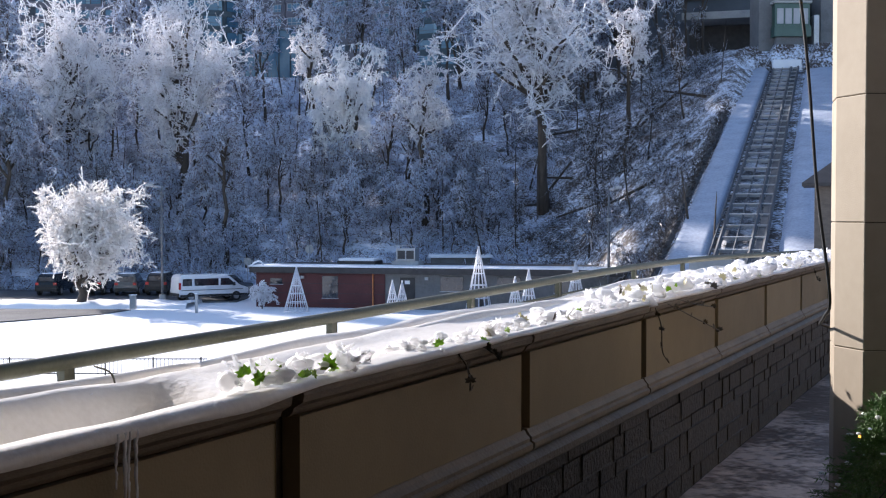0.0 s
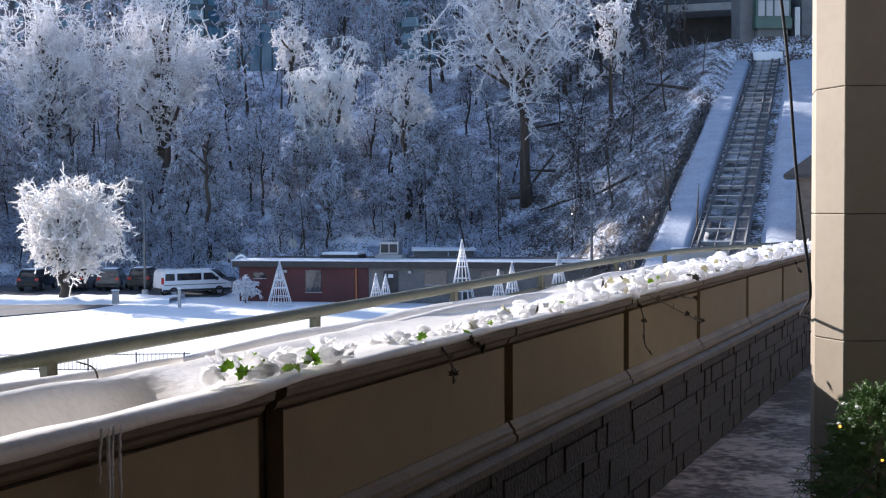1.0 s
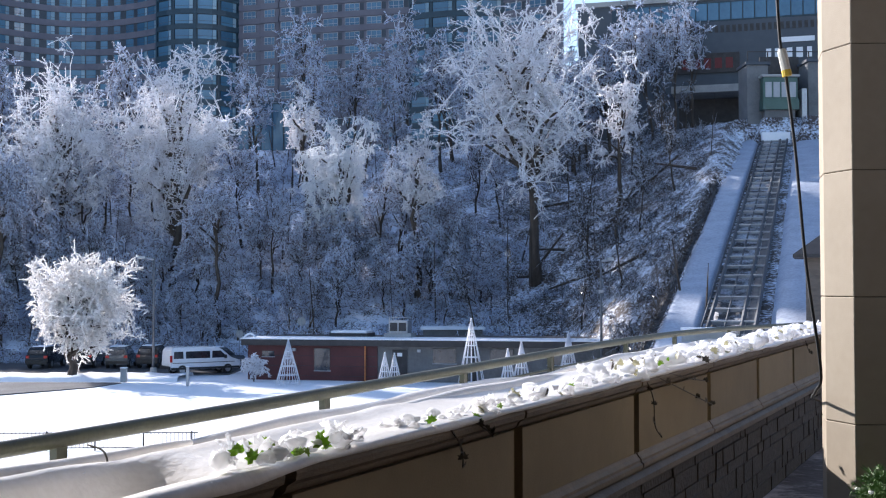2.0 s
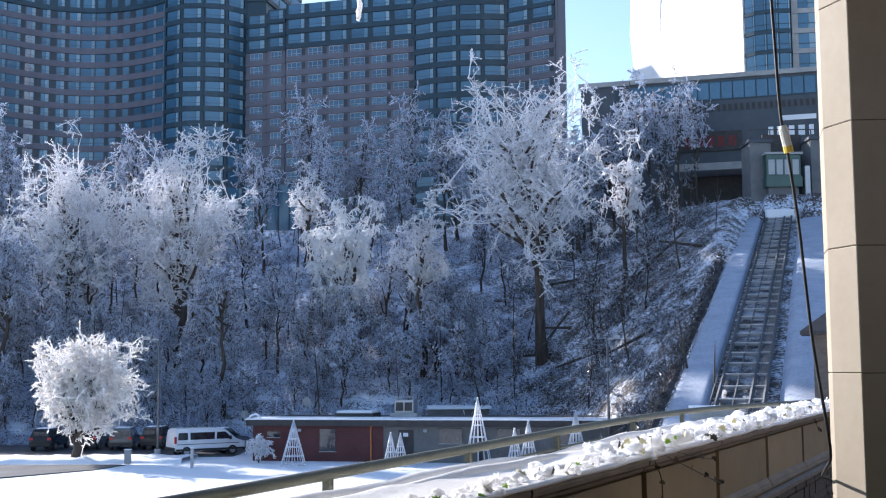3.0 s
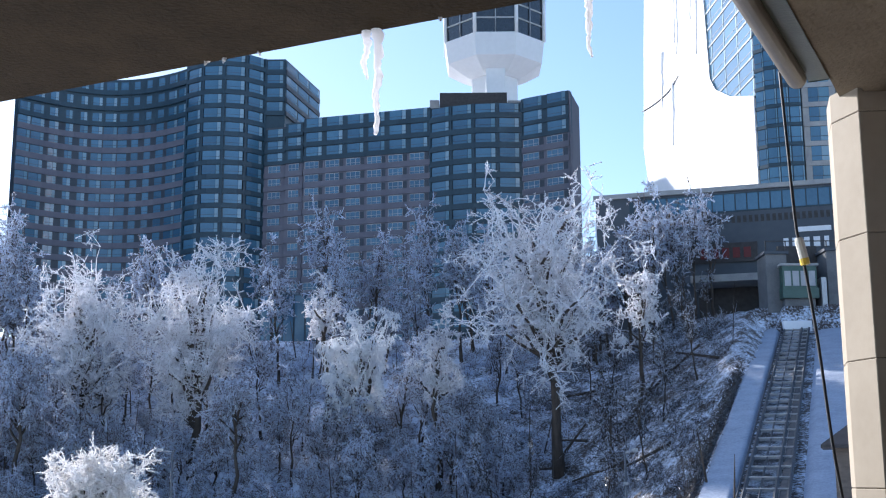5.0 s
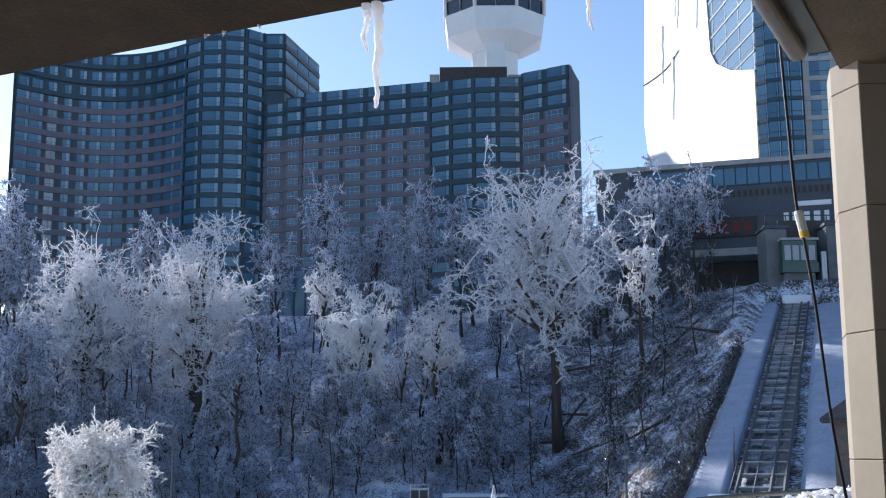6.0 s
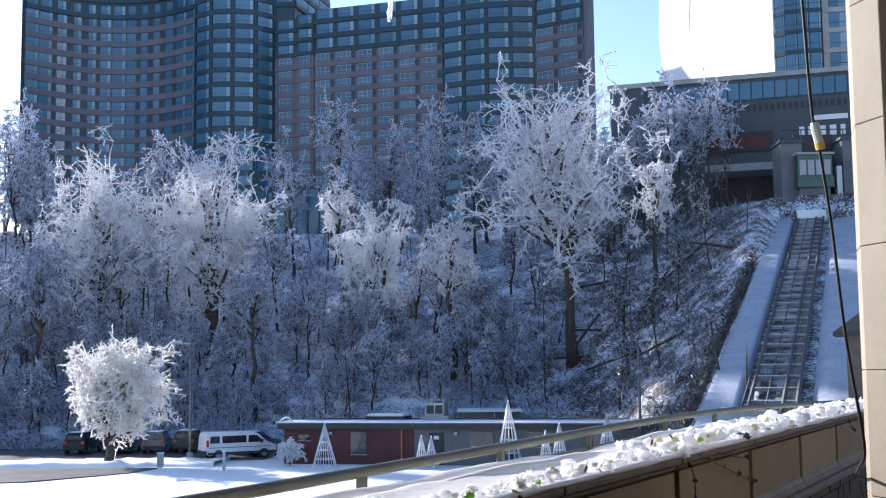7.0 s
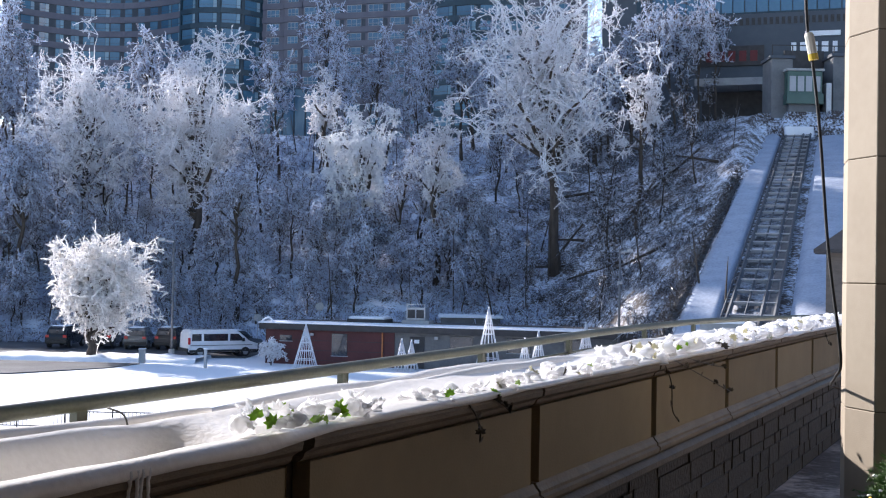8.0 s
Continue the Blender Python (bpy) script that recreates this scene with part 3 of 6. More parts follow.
def frosted_tree(label, at, height, half, low, seed, droop=0.0, limbs=16, subs=11, twigs=8, spikes=10, mat=None, group="hillside trees", lumps=0.35, lean=0.0, trunk_r=None, stems=1, fill=0.4, thick=1.0, taper=0.25):
    """Trunk, limbs and a crown of separate icy twigs inside an uneven crown outline."""
    rnd = random.Random(seed)
    mat = mat or M_FROST
    top = thing("tree", label, "tree", at, group)
    TV, TF, CV, CF = [], [], [], []
    r0 = trunk_r or height * 0.018
    cz, rz = (height + low) / 2, (height - low) / 2
    axis_top = Vector((lean, 0, low + (height - low) * 0.6))
    for sidx in range(stems):
        off = Vector(((sidx - (stems - 1) / 2) * r0 * 2.2, 0, 0))
        stem = [off.lerp(axis_top + off * 2.5, i / 7) + Vector((rnd.uniform(-1, 1), rnd.uniform(-1, 1), 0)) * r0 * 1.3 * (i > 0) for i in range(8)]
        stem[0] = off + Vector((0, 0, -1.0))
        tube_data(TV, TF, stem, [r0 * (1.35 if i == 0 else 1.0 - 0.11 * i) for i in range(8)], 8)

    def crown_point(f0, f1):
        d = rvec(rnd)
        bump = 1 + lumps * noise.noise(d * 2.3 + Vector((seed * 1.7, 0, 0))) * 1.6
        f = min(rnd.uniform(f0, f1) * bump, 1.08)
        w = 1.0 if d.z < 0.1 else 1.0 - taper * d.z
        return Vector((d.x * half * f * w + lean, d.y * half * f * 0.8 * w, cz + d.z * rz * f))

    for i in range(limbs):
        tip = crown_point(0.6, 1.0)
        h0 = low * 0.75 + (tip.z - low * 0.75) * rnd.uniform(0.25, 0.8)
        h0 = min(max(h0, low * 0.55), axis_top.z)
        base = Vector((0, 0, 0)).lerp(axis_top, h0 / axis_top.z)
        limb = bend(base, tip, rnd.uniform(0.02, 0.12) * half, 6)
        limb = [q + rvec(rnd) * half * 0.05 * (0 < i2 < 6) for i2, q in enumerate(limb)]
        rr = r0 * rnd.uniform(0.3, 0.5)
        tube_data(TV, TF, limb[:4], [rr * (1 - 0.13 * j) for j in range(4)], 5, False)
        tube_data(CV, CF, limb[3:], [rr * (1 - 0.15 * j) * 0.8 for j in range(3, 7)], 5, False)
        for j in range(subs):
            st = limb[rnd.randint(2, 6)]
            en = st + (crown_point(0.35, 1.1) - st) * rnd.uniform(0.4, 0.9) if rnd.random() < fill else st + rvec(rnd) * half * rnd.uniform(0.15, 0.36) + Vector((0, 0, 0.05 * half))
            sub = [q + rvec(rnd) * 0.16 * (i2 > 0) for i2, q in enumerate(bend(st, en, rnd.uniform(0.0, 0.25), 4))]
            r2 = max(0.03, rr * 0.3)
            tube_data(CV, CF, sub, [r2, r2 * 0.8, r2 * 0.65, r2 * 0.5, r2 * 0.35], 3, False)
            for k in range(twigs):
                a = sub[rnd.randint(1, 4)].lerp(sub[4], rnd.uniform(0, 0.6))
                d = ((en - st).normalized() * 0.5 + rvec(rnd) + Vector((0, 0, 0.25 - droop * 1.4))).normalized()
                ln = rnd.uniform(0.35, 1.0) * (half / 5) ** 0.5
                mid = a + d * ln * 0.5
                d2 = (d + Vector((0, 0, -droop * 1.6))).normalized()
                en2 = mid + d2 * ln * 0.6
                tube_data(CV, CF, [a, mid, en2], [0.05 * thick, 0.042 * thick, 0.022 * thick], 3, False)
                for q in range(spikes):
                    f = rnd.random()
                    p = a.lerp(mid, f * 2) if f < 0.5 else mid.lerp(en2, f * 2 - 1)
                    ds = (d2 * 0.6 + rvec(rnd) * 1.2 + Vector((0, 0, 0.1 - droop * 0.9))).normalized()
                    spike(CV, CF, p, ds, rnd.uniform(0.1, 0.26), rnd.uniform(0.035, 0.075) * thick)
    raw("trunk", TV, TF, M_BARK, top, smooth=True)
    raw("crown", CV, CF, mat, top)
    return top


def on_hill(x, y):
    return (x, y, hill(x, y) - 0.05)


# x, y, height of the top, half width, bottom of the crown, droop
def hill_tree(label, x, y, ztop, half, zlow, seed, droop=0.0, **k):
    z = hill(x, y)
    return frosted_tree(label, (x, y, z - 0.1), ztop - z, half, zlow - z, seed, droop, **k)


hill_tree("tall bare tree coated in white frost on the hillside", -36.5, 118, 24.2, 7.6, 7.0, 41, 0.05, limbs=36, lumps=0.3, fill=0.3, thick=0.72, spikes=14)
hill_tree("tall rounded tree thick with white frost on the hillside", -25.0, 116, 26.2, 7.2, 6.5, 42, 0.0, limbs=38, lumps=0.3, fill=0.3, thick=0.72, spikes=14)
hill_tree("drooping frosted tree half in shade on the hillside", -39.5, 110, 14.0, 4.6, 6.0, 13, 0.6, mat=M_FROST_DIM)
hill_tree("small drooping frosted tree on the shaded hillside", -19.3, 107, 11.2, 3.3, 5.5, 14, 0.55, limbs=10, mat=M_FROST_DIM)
hill_tree("frosted tree with a forked open top", -13.0, 119, 23.0, 3.4, 13, 15, 0.0, limbs=9, subs=6, lumps=0.7)
hill_tree("weeping tree thick with bright ice", -8.9, 114, 18.4, 4.4, 6.0, 16, 0.6, limbs=24, subs=12, mat=M_CLUMP, thick=0.8, spikes=11)
hill_tree("slender frosted tree with upright branches", -1.8, 110, 17.2, 3.2, 8.0, 17, 0.15, limbs=10)
hill_tree("large spreading tree coated in frost with a dark trunk", 8.9, 105, 29.3, 8.6, 10.5, 18, 0.12, limbs=38, subs=11, lumps=0.6, lean=-0.9, trunk_r=0.5, fill=0.3, thick=0.75, spikes=13)
hill_tree("frosted tree with reaching side branches", 16.8, 109, 22.3, 4.2, 12.5, 19, 0.1, limbs=10, subs=7, lumps=0.7)


# ---- filler woods: copies of a few thinly frosted trees ----
def woods():
    rnd = random.Random(77)
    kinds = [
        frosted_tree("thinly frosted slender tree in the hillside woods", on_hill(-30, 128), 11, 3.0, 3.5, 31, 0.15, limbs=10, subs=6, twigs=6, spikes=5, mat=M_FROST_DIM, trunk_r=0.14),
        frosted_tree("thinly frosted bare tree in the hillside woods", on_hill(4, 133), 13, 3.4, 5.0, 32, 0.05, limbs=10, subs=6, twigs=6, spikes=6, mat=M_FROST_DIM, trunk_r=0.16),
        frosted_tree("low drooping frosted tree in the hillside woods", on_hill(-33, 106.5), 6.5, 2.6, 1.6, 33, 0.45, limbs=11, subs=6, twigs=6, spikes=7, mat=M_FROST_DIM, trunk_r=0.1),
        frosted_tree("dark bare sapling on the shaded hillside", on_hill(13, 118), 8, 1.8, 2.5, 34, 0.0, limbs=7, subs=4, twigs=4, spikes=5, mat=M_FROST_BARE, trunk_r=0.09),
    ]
    spots = []
    for x in [-64 + 3.4 * i for i in range(26)]:                 # crest trees in front of the hotels
        spots.append((x + rnd.uniform(-2, 2), 137 + rnd.uniform(-6, 6), 1 if rnd.random() < 0.7 else 0, rnd.uniform(0.85, 1.2) * (1.0 if x > -38 else 0.6 if x > -50 else 0.95)))
    for x in [-50 + 2.4 * i for i in range(24)]:  # middle of the slope
        spots.append((x + rnd.uniform(-2, 2), 118 + rnd.uniform(-5, 7), rnd.choice((0, 0, 0, 1)), rnd.uniform(0.75, 1.1)))
    for x in range(-50, 10, 4):                 # foot of the slope
        spots.append((x + rnd.uniform(-2, 2), 107 - max(0, x + 6) * 0.25 + rnd.uniform(-1, 3), 2, rnd.uniform(0.6, 1.15)))
    for x in range(-48, 8, 4):                  # drooping trees over the lower slope
        spots.append((x + rnd.uniform(-2, 2), 112 - max(0, x + 4) * 0.4 + rnd.uniform(-2, 3), 2, rnd.uniform(0.8, 1.35)))
    for x, y in ((3.5, 100), (6, 98), (12, 97), (13, 103), (15, 92), (17, 100), (20, 104), (22, 112), (19, 118), (24, 118), (26, 122), (11, 92), (14, 112)):
        spots.append((x + rnd.uniform(-1, 1), y + rnd.uniform(-1, 1), 3, rnd.uniform(0.7, 1.2)))
    for x in (16, 18.5, 21, 23, 25.5, 28):      # grey crowns before the podium
        spots.append((x, 128 + rnd.uniform(-3, 3), 1, rnd.uniform(0.85, 1.1)))
    for i in range(44):                         # dense drooping growth over the lower slope
        az = radians(rnd.uniform(-25, 2.5))
        r = table(TOE, math.degrees(az)) + rnd.uniform(1, 22)
        spots.append((r * math.sin(az), r * math.cos(az), 2, rnd.uniform(0.6, 1.2)))
    for x in (-16, -12.5, -9.5, -6, -3, 0, 2.5, 5):  # taller crowns on the crest before the straight hotel
        spots.append((x + rnd.uniform(-1, 1), 141 + rnd.uniform(-3, 3), 1, rnd.uniform(1.05, 1.35)))
    spots += [(-49.5, 134, 2, 1.5), (-51, 136, 2, 1.5), (-47.5, 137, 2, 1.4), (-53, 140, 2, 1.5), (15.2, 131, 2, 1.5), (15.6, 134, 2, 1.6), (14.9, 127, 2, 1.3)]
    spots += [(-50.5, 133, 1, 1.2), (-54, 138, 1, 1.3), (-47.5, 130, 0, 1.2)]
    for x in (14.6, 15.4, 18.5, 21, 24.5):
        spots.append((x, 129 + rnd.uniform(-2, 2), 0, rnd.uniform(1.2, 1.4)))
    for x, y, k, sc in spots:
        x0, y0, z0 = on_hill(x, y)
        c = copy_thing(kinds[k], pose(x0, y0, z0, rnd.gauss(0, 5), rnd.gauss(0, 6), rnd.uniform(0, 360)))
        c.scale = (sc, sc, sc * rnd.uniform(0.9, 1.15))


woods()


def brush():
    """Frosted brambles and thin stems all over the slope."""
    rnd = random.Random(5)
    V, F, BV, BF = [], [], [], []
    for i in range(2400):
        az = radians(rnd.uniform(-25, 13.2))
        t = rnd.random() ** 1.5
        r0, r1 = table(TOE, math.degrees(az)), table(CREST, math.degrees(az))
        r = r0 - 0.5 + (r1 - r0) * t
        x, y = r * math.sin(az), r * math.cos(az)
        z = hill(x, y)
        if (Vector((x, y, 0)) - Vector((TRACK_B.x, TRACK_B.y, 0))).dot(TRACK_SIDE) > -5.6:
            continue
        bare = math.degrees(az) > rnd.uniform(1, 6)
        TV, TF, thick = (BV, BF, 0.55) if bare else (V, F, 1.0)
        big = rnd.random() < 0.25
        n = 34 if big else 14
        hh = rnd.uniform(1.2, 3.0) if big else rnd.uniform(0.4, 1.3)
        for k in range(n):
            d = (rvec(rnd) + Vector((0, 0, 0.8))).normalized()
            p = Vector((x, y, z)) + Vector((rnd.uniform(-1, 1), rnd.uniform(-1, 1), 0)) * hh * 0.6
            mid = p + d * hh * rnd.uniform(0.3, 0.9)
            spike(TV, TF, p, d, (mid - p).length, 0.05 * thick)
            d2 = (d + rvec(rnd) * 0.6 + Vector((0, 0, -0.9))).normalized()
            for q in range(3):
                spike(TV, TF, p.lerp(mid, rnd.uniform(0.4, 1)), (d2 + rvec(rnd) * 0.7).normalized(), hh * rnd.uniform(0.2, 0.5), 0.045 * thick)
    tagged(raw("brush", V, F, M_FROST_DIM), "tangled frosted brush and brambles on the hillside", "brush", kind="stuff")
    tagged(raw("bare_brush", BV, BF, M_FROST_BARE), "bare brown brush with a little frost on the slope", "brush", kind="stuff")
    V, F = [], []
    for i in range(60):
        az = radians(rnd.uniform(-24, 13))
        r0, r1 = table(TOE, math.degrees(az)), table(CREST, math.degrees(az))
        r = r0 + (r1 - r0) * rnd.random()
        x, y = r * math.sin(az), r * math.cos(az)
        z = hill(x, y)
        h = rnd.uniform(2.5, 8)
        p = Vector((x, y, z - 0.2))
        q = p + Vector((rnd.gauss(0, 0.12) * h, rnd.gauss(0, 0.1) * h, h))
        rr = rnd.uniform(0.03, 0.09)
        tube_data(V, F, bend(p, q, 0, 3), [rr, rr * 0.85, rr * 0.6, rr * 0.25], 5, False)
    for i in range(11):
        az = radians(rnd.uniform(2, 13))
        r = rnd.uniform(93, 120)
        x, y = r * math.sin(az), r * math.cos(az)
        a = rnd.uniform(0, math.pi)
        ln = rnd.uniform(2, 6)
        q = (x + math.cos(a) * ln, y + math.sin(a) * ln)
        tube_data(V, F, [Vector((x, y, hill(x, y) + 0.25)), Vector((q[0], q[1], hill(*q) + rnd.uniform(0.3, 1.8)))], [0.14, 0.08], 6)
    tagged(raw("bare_stems", V, F, M_BARK), "thin dark bare stems and fallen limbs on the slope", "stems", kind="stuff")


brush()
frosted_tree("round ornamental tree white with frost by the parking lot", (-26.2, 86.3, -4.9), 9.1, 5.1, 1.5, 27, 0.2, limbs=34, subs=11, twigs=7, spikes=8, group="", mat=M_RIME, lumps=0.3, taper=0.5, lean=1.0, fill=0.35, trunk_r=0.34, stems=1, thick=0.9)


# ---- incline railway ----
def incline():
    fd = TRACK_D
    up = fd.cross(TRACK_SIDE) * -1
    if up.z < 0:
        up = -up

    def tp(run, side, h):
        return TRACK_B + fd * run + TRACK_SIDE * side + up * h

    total = (TRACK_A - TRACK_B).length
    lo = -19
    tk = thing("incline_track", "dark steel incline railway track on snowy bed", "railway track", kind="structure")
    for side, w in ((-1.1, 0.13), (0.5, 0.13), (-0.3, 0.06), (1.15, 0.12)):
        V, F = [], []
        tube_data(V, F, [tp(lo, side, 0), tp(total, side, 0)], [w, w], 4)
        raw("rail", V, F, M_RAILSTEEL, tk)
    V, F = [], []
    tube_data(V, F, [tp(lo, -1.42, -0.02), tp(total, -1.42, -0.02)], [0.06, 0.06], 4)
    raw("ladder_rail", V, F, M_RAILSTEEL, tk)
    bm = bmesh.new()
    box(bm, 0.68, 1.04, lo, total, -0.1, -0.02, 0, 0, Matrix.Translation(TRACK_B) @ Matrix(((TRACK_SIDE.x, fd.x, up.x, 0), (TRACK_SIDE.y, fd.y, up.y, 0), (TRACK_SIDE.z, fd.z, up.z, 0), (0, 0, 0, 1))))
    part("cable_tray", bm, M_RAILSTEEL, tk, "dark steel cable tray")
    bm = bmesh.new()
    m = Matrix((( TRACK_SIDE.x, fd.x, up.x, 0), (TRACK_SIDE.y, fd.y, up.y, 0), (TRACK_SIDE.z, fd.z, up.z, 0), (0, 0, 0, 1)))
    tie = bpy.data.meshes.new("tie")
    box(bm, -1.15, 1.2, -0.09, 0.09, -0.12, 0.07, 0.015)
    bm.to_mesh(tie)
    bm.free()
    tie.materials.append(M_STEEL)
    k = lo
    while k < total:
        share("tie", tie, tk, Matrix.Translation(tp(k, 0, 0)) @ m)
        k += 2.3
    rung = bpy.data.meshes.new("rung")
    bm = one_box(-1.42, -1.1, -0.05, 0.05, -0.05, 0.0)
    bm.to_mesh(rung)
    bm.free()
    rung.materials.append(M_RAILSTEEL)
    k = lo
    while k < total:
        share("rung", rung, tk, Matrix.Translation(tp(k, 0, 0)) @ m)
        k += 1.15
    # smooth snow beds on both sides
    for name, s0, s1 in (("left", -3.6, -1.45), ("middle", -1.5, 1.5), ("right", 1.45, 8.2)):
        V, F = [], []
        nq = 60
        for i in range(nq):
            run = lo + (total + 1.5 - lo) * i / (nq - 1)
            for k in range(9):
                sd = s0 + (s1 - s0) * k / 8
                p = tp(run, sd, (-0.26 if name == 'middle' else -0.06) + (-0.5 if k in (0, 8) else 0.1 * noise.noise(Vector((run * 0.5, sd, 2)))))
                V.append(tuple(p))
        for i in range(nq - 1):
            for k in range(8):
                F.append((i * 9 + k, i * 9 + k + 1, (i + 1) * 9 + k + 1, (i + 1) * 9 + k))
        tagged(raw("snow_bank", V, F, M_TRACKBED if name == 'middle' else M_SHADESNOW, smooth=True), "patchy snowy bed under the incline track" if name == 'middle' else "smooth snow bank beside the incline track", "snow bank", kind="structure")
    V, F = [], []
    rnd = random.Random(8)
    for i in range(2600):
        q = rnd.uniform(-14, total + 2)
        p = tp(q, -3.95 + rnd.gauss(0, 0.22), -0.35 + rnd.uniform(0, 0.5))
        spike(V, F, p, (rvec(rnd) + Vector((0, 0, 0.5))).normalized(), rnd.uniform(0.25, 0.6), 0.04)
    tagged(raw("hedge_edge", V, F, M_HEDGE), "dark brushy edge along the incline", "hedge", kind="stuff")
    V, F = [], []
    tube_data(V, F, [tp(-14, -3.8, -0.25), tp(total + 2, -3.8, -0.25)], [0.22, 0.22], 4)
    tagged(raw("edge_timber", V, F, M_DARKTRIM), "dark timber edging along the incline", "edging", kind="structure")


incline()


def station():
    st = thing("incline_station", "concrete upper incline station with gantry blocks", "station")
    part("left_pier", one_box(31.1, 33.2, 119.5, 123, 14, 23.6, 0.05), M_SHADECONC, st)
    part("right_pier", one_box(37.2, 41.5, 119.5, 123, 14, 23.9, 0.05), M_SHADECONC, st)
    part("left_cap", one_box(30.9, 33.4, 119.3, 123, 23.6, 23.9, 0.03), M_DARKWALL, st)
    part("right_cap", one_box(37.0, 41.6, 119.3, 123, 23.9, 24.2, 0.03), M_DARKWALL, st)
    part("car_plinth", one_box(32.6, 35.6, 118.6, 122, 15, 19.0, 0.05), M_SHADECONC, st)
    part("bay_back", one_box(33.2, 37.2, 122.6, 123, 14, 25, 0.0), M_DARKTRIM, st)
    for x in (31.2, 33.2, 37.3, 41.4):
        part("rail_post", one_box(x - 0.05, x + 0.05, 119.6, 119.7, 23.9, 25.0), M_DARKTRIM, st)
    part("rail_bar", one_box(31.2, 41.4, 119.62, 119.68, 24.9, 25.0), M_DARKTRIM, st)
    tagged(part("buffer", one_box(31.9, 34.7, 117.2, 118.2, 14.8, 16.6, 0.15), M_SNOW), "snow-covered buffer block at the top of the track", "buffer")
    car = thing("incline_car", "green and white funicular car parked at the upper station", "funicular car")
    part("car_base", one_box(32.3, 35.9, 118.2, 122, 18.95, 20.0, 0.06), M_GREENPAINT, car, "green lower body")
    part("car_body", one_box(32.4, 35.8, 118.4, 122, 20.0, 22.2, 0.04), M_GREENPAINT, car)
    part("car_roof", one_box(32.2, 36.0, 118.2, 122.2, 22.2, 22.45, 0.08), M_CONCRETE, car)
    for i in range(4):
        x = 32.6 + i * 0.8
        part("window", one_box(x, x + 0.62, 118.35, 118.42, 20.2, 21.7, 0.02), M_PALEFRAME, car, "pale bright window pane")
    part("stair", one_box(36.1, 36.6, 118, 122, 15.5, 21.0, 0.02), M_STEEL, car)


station()


# ---- hotels ----
def window_mesh(name, w, h, mats, curtain=0.26):
    """A recess-framed pane with a curtained strip at one side."""
    bm = bmesh.new()
    box(bm, -w / 2, w / 2 - w * curtain - 0.06, -0.07, 0.0, 0, h)
    box(bm, w / 2 - w * curtain, w / 2, -0.06, 0.0, 0, h, 0, 1)
    if mats[2] is M_PALEFRAME:
        g, b, x0 = w * (1 - curtain) - 0.06, 0.1, -w / 2
        xs = [x0, x0 + b, x0 + g * 0.3, x0 + g * 0.3 + b, x0 + g * 0.66, x0 + g * 0.66 + b, x0 + g - b, x0 + g]
        zs = [-0.08, 0.02, h * 0.3, h * 0.3 + 0.09, h - 0.05, h + 0.08]
        grid = [[bm.verts.new((x, -0.12, z)) for z in zs] for x in xs]
        fs = []
        for a in range(7):
            for c in range(5):
                if a % 2 == 0 or c % 2 == 0:
                    fs.append(bm.faces.new((grid[a][c], grid[a + 1][c], grid[a + 1][c + 1], grid[a][c + 1])))
                    fs[-1].material_index = 2
        ex = bmesh.ops.extrude_face_region(bm, geom=fs, use_keep_orig=True)
        for v in ex["geom"]:
            if isinstance(v, bmesh.types.BMVert):
                v.co.y += 0.09
    else:
        box(bm, -w / 2, w / 2, -0.1, -0.02, h, h + 0.08, 0, 2)
        box(bm, -w / 2, w / 2, -0.1, -0.02, h * 0.3, h * 0.3 + 0.07, 0, 2)
    me = bpy.data.meshes.new(name)
    bm.to_mesh(me)
    bm.free()
    for m in mats:
        me.materials.append(m)
    return me


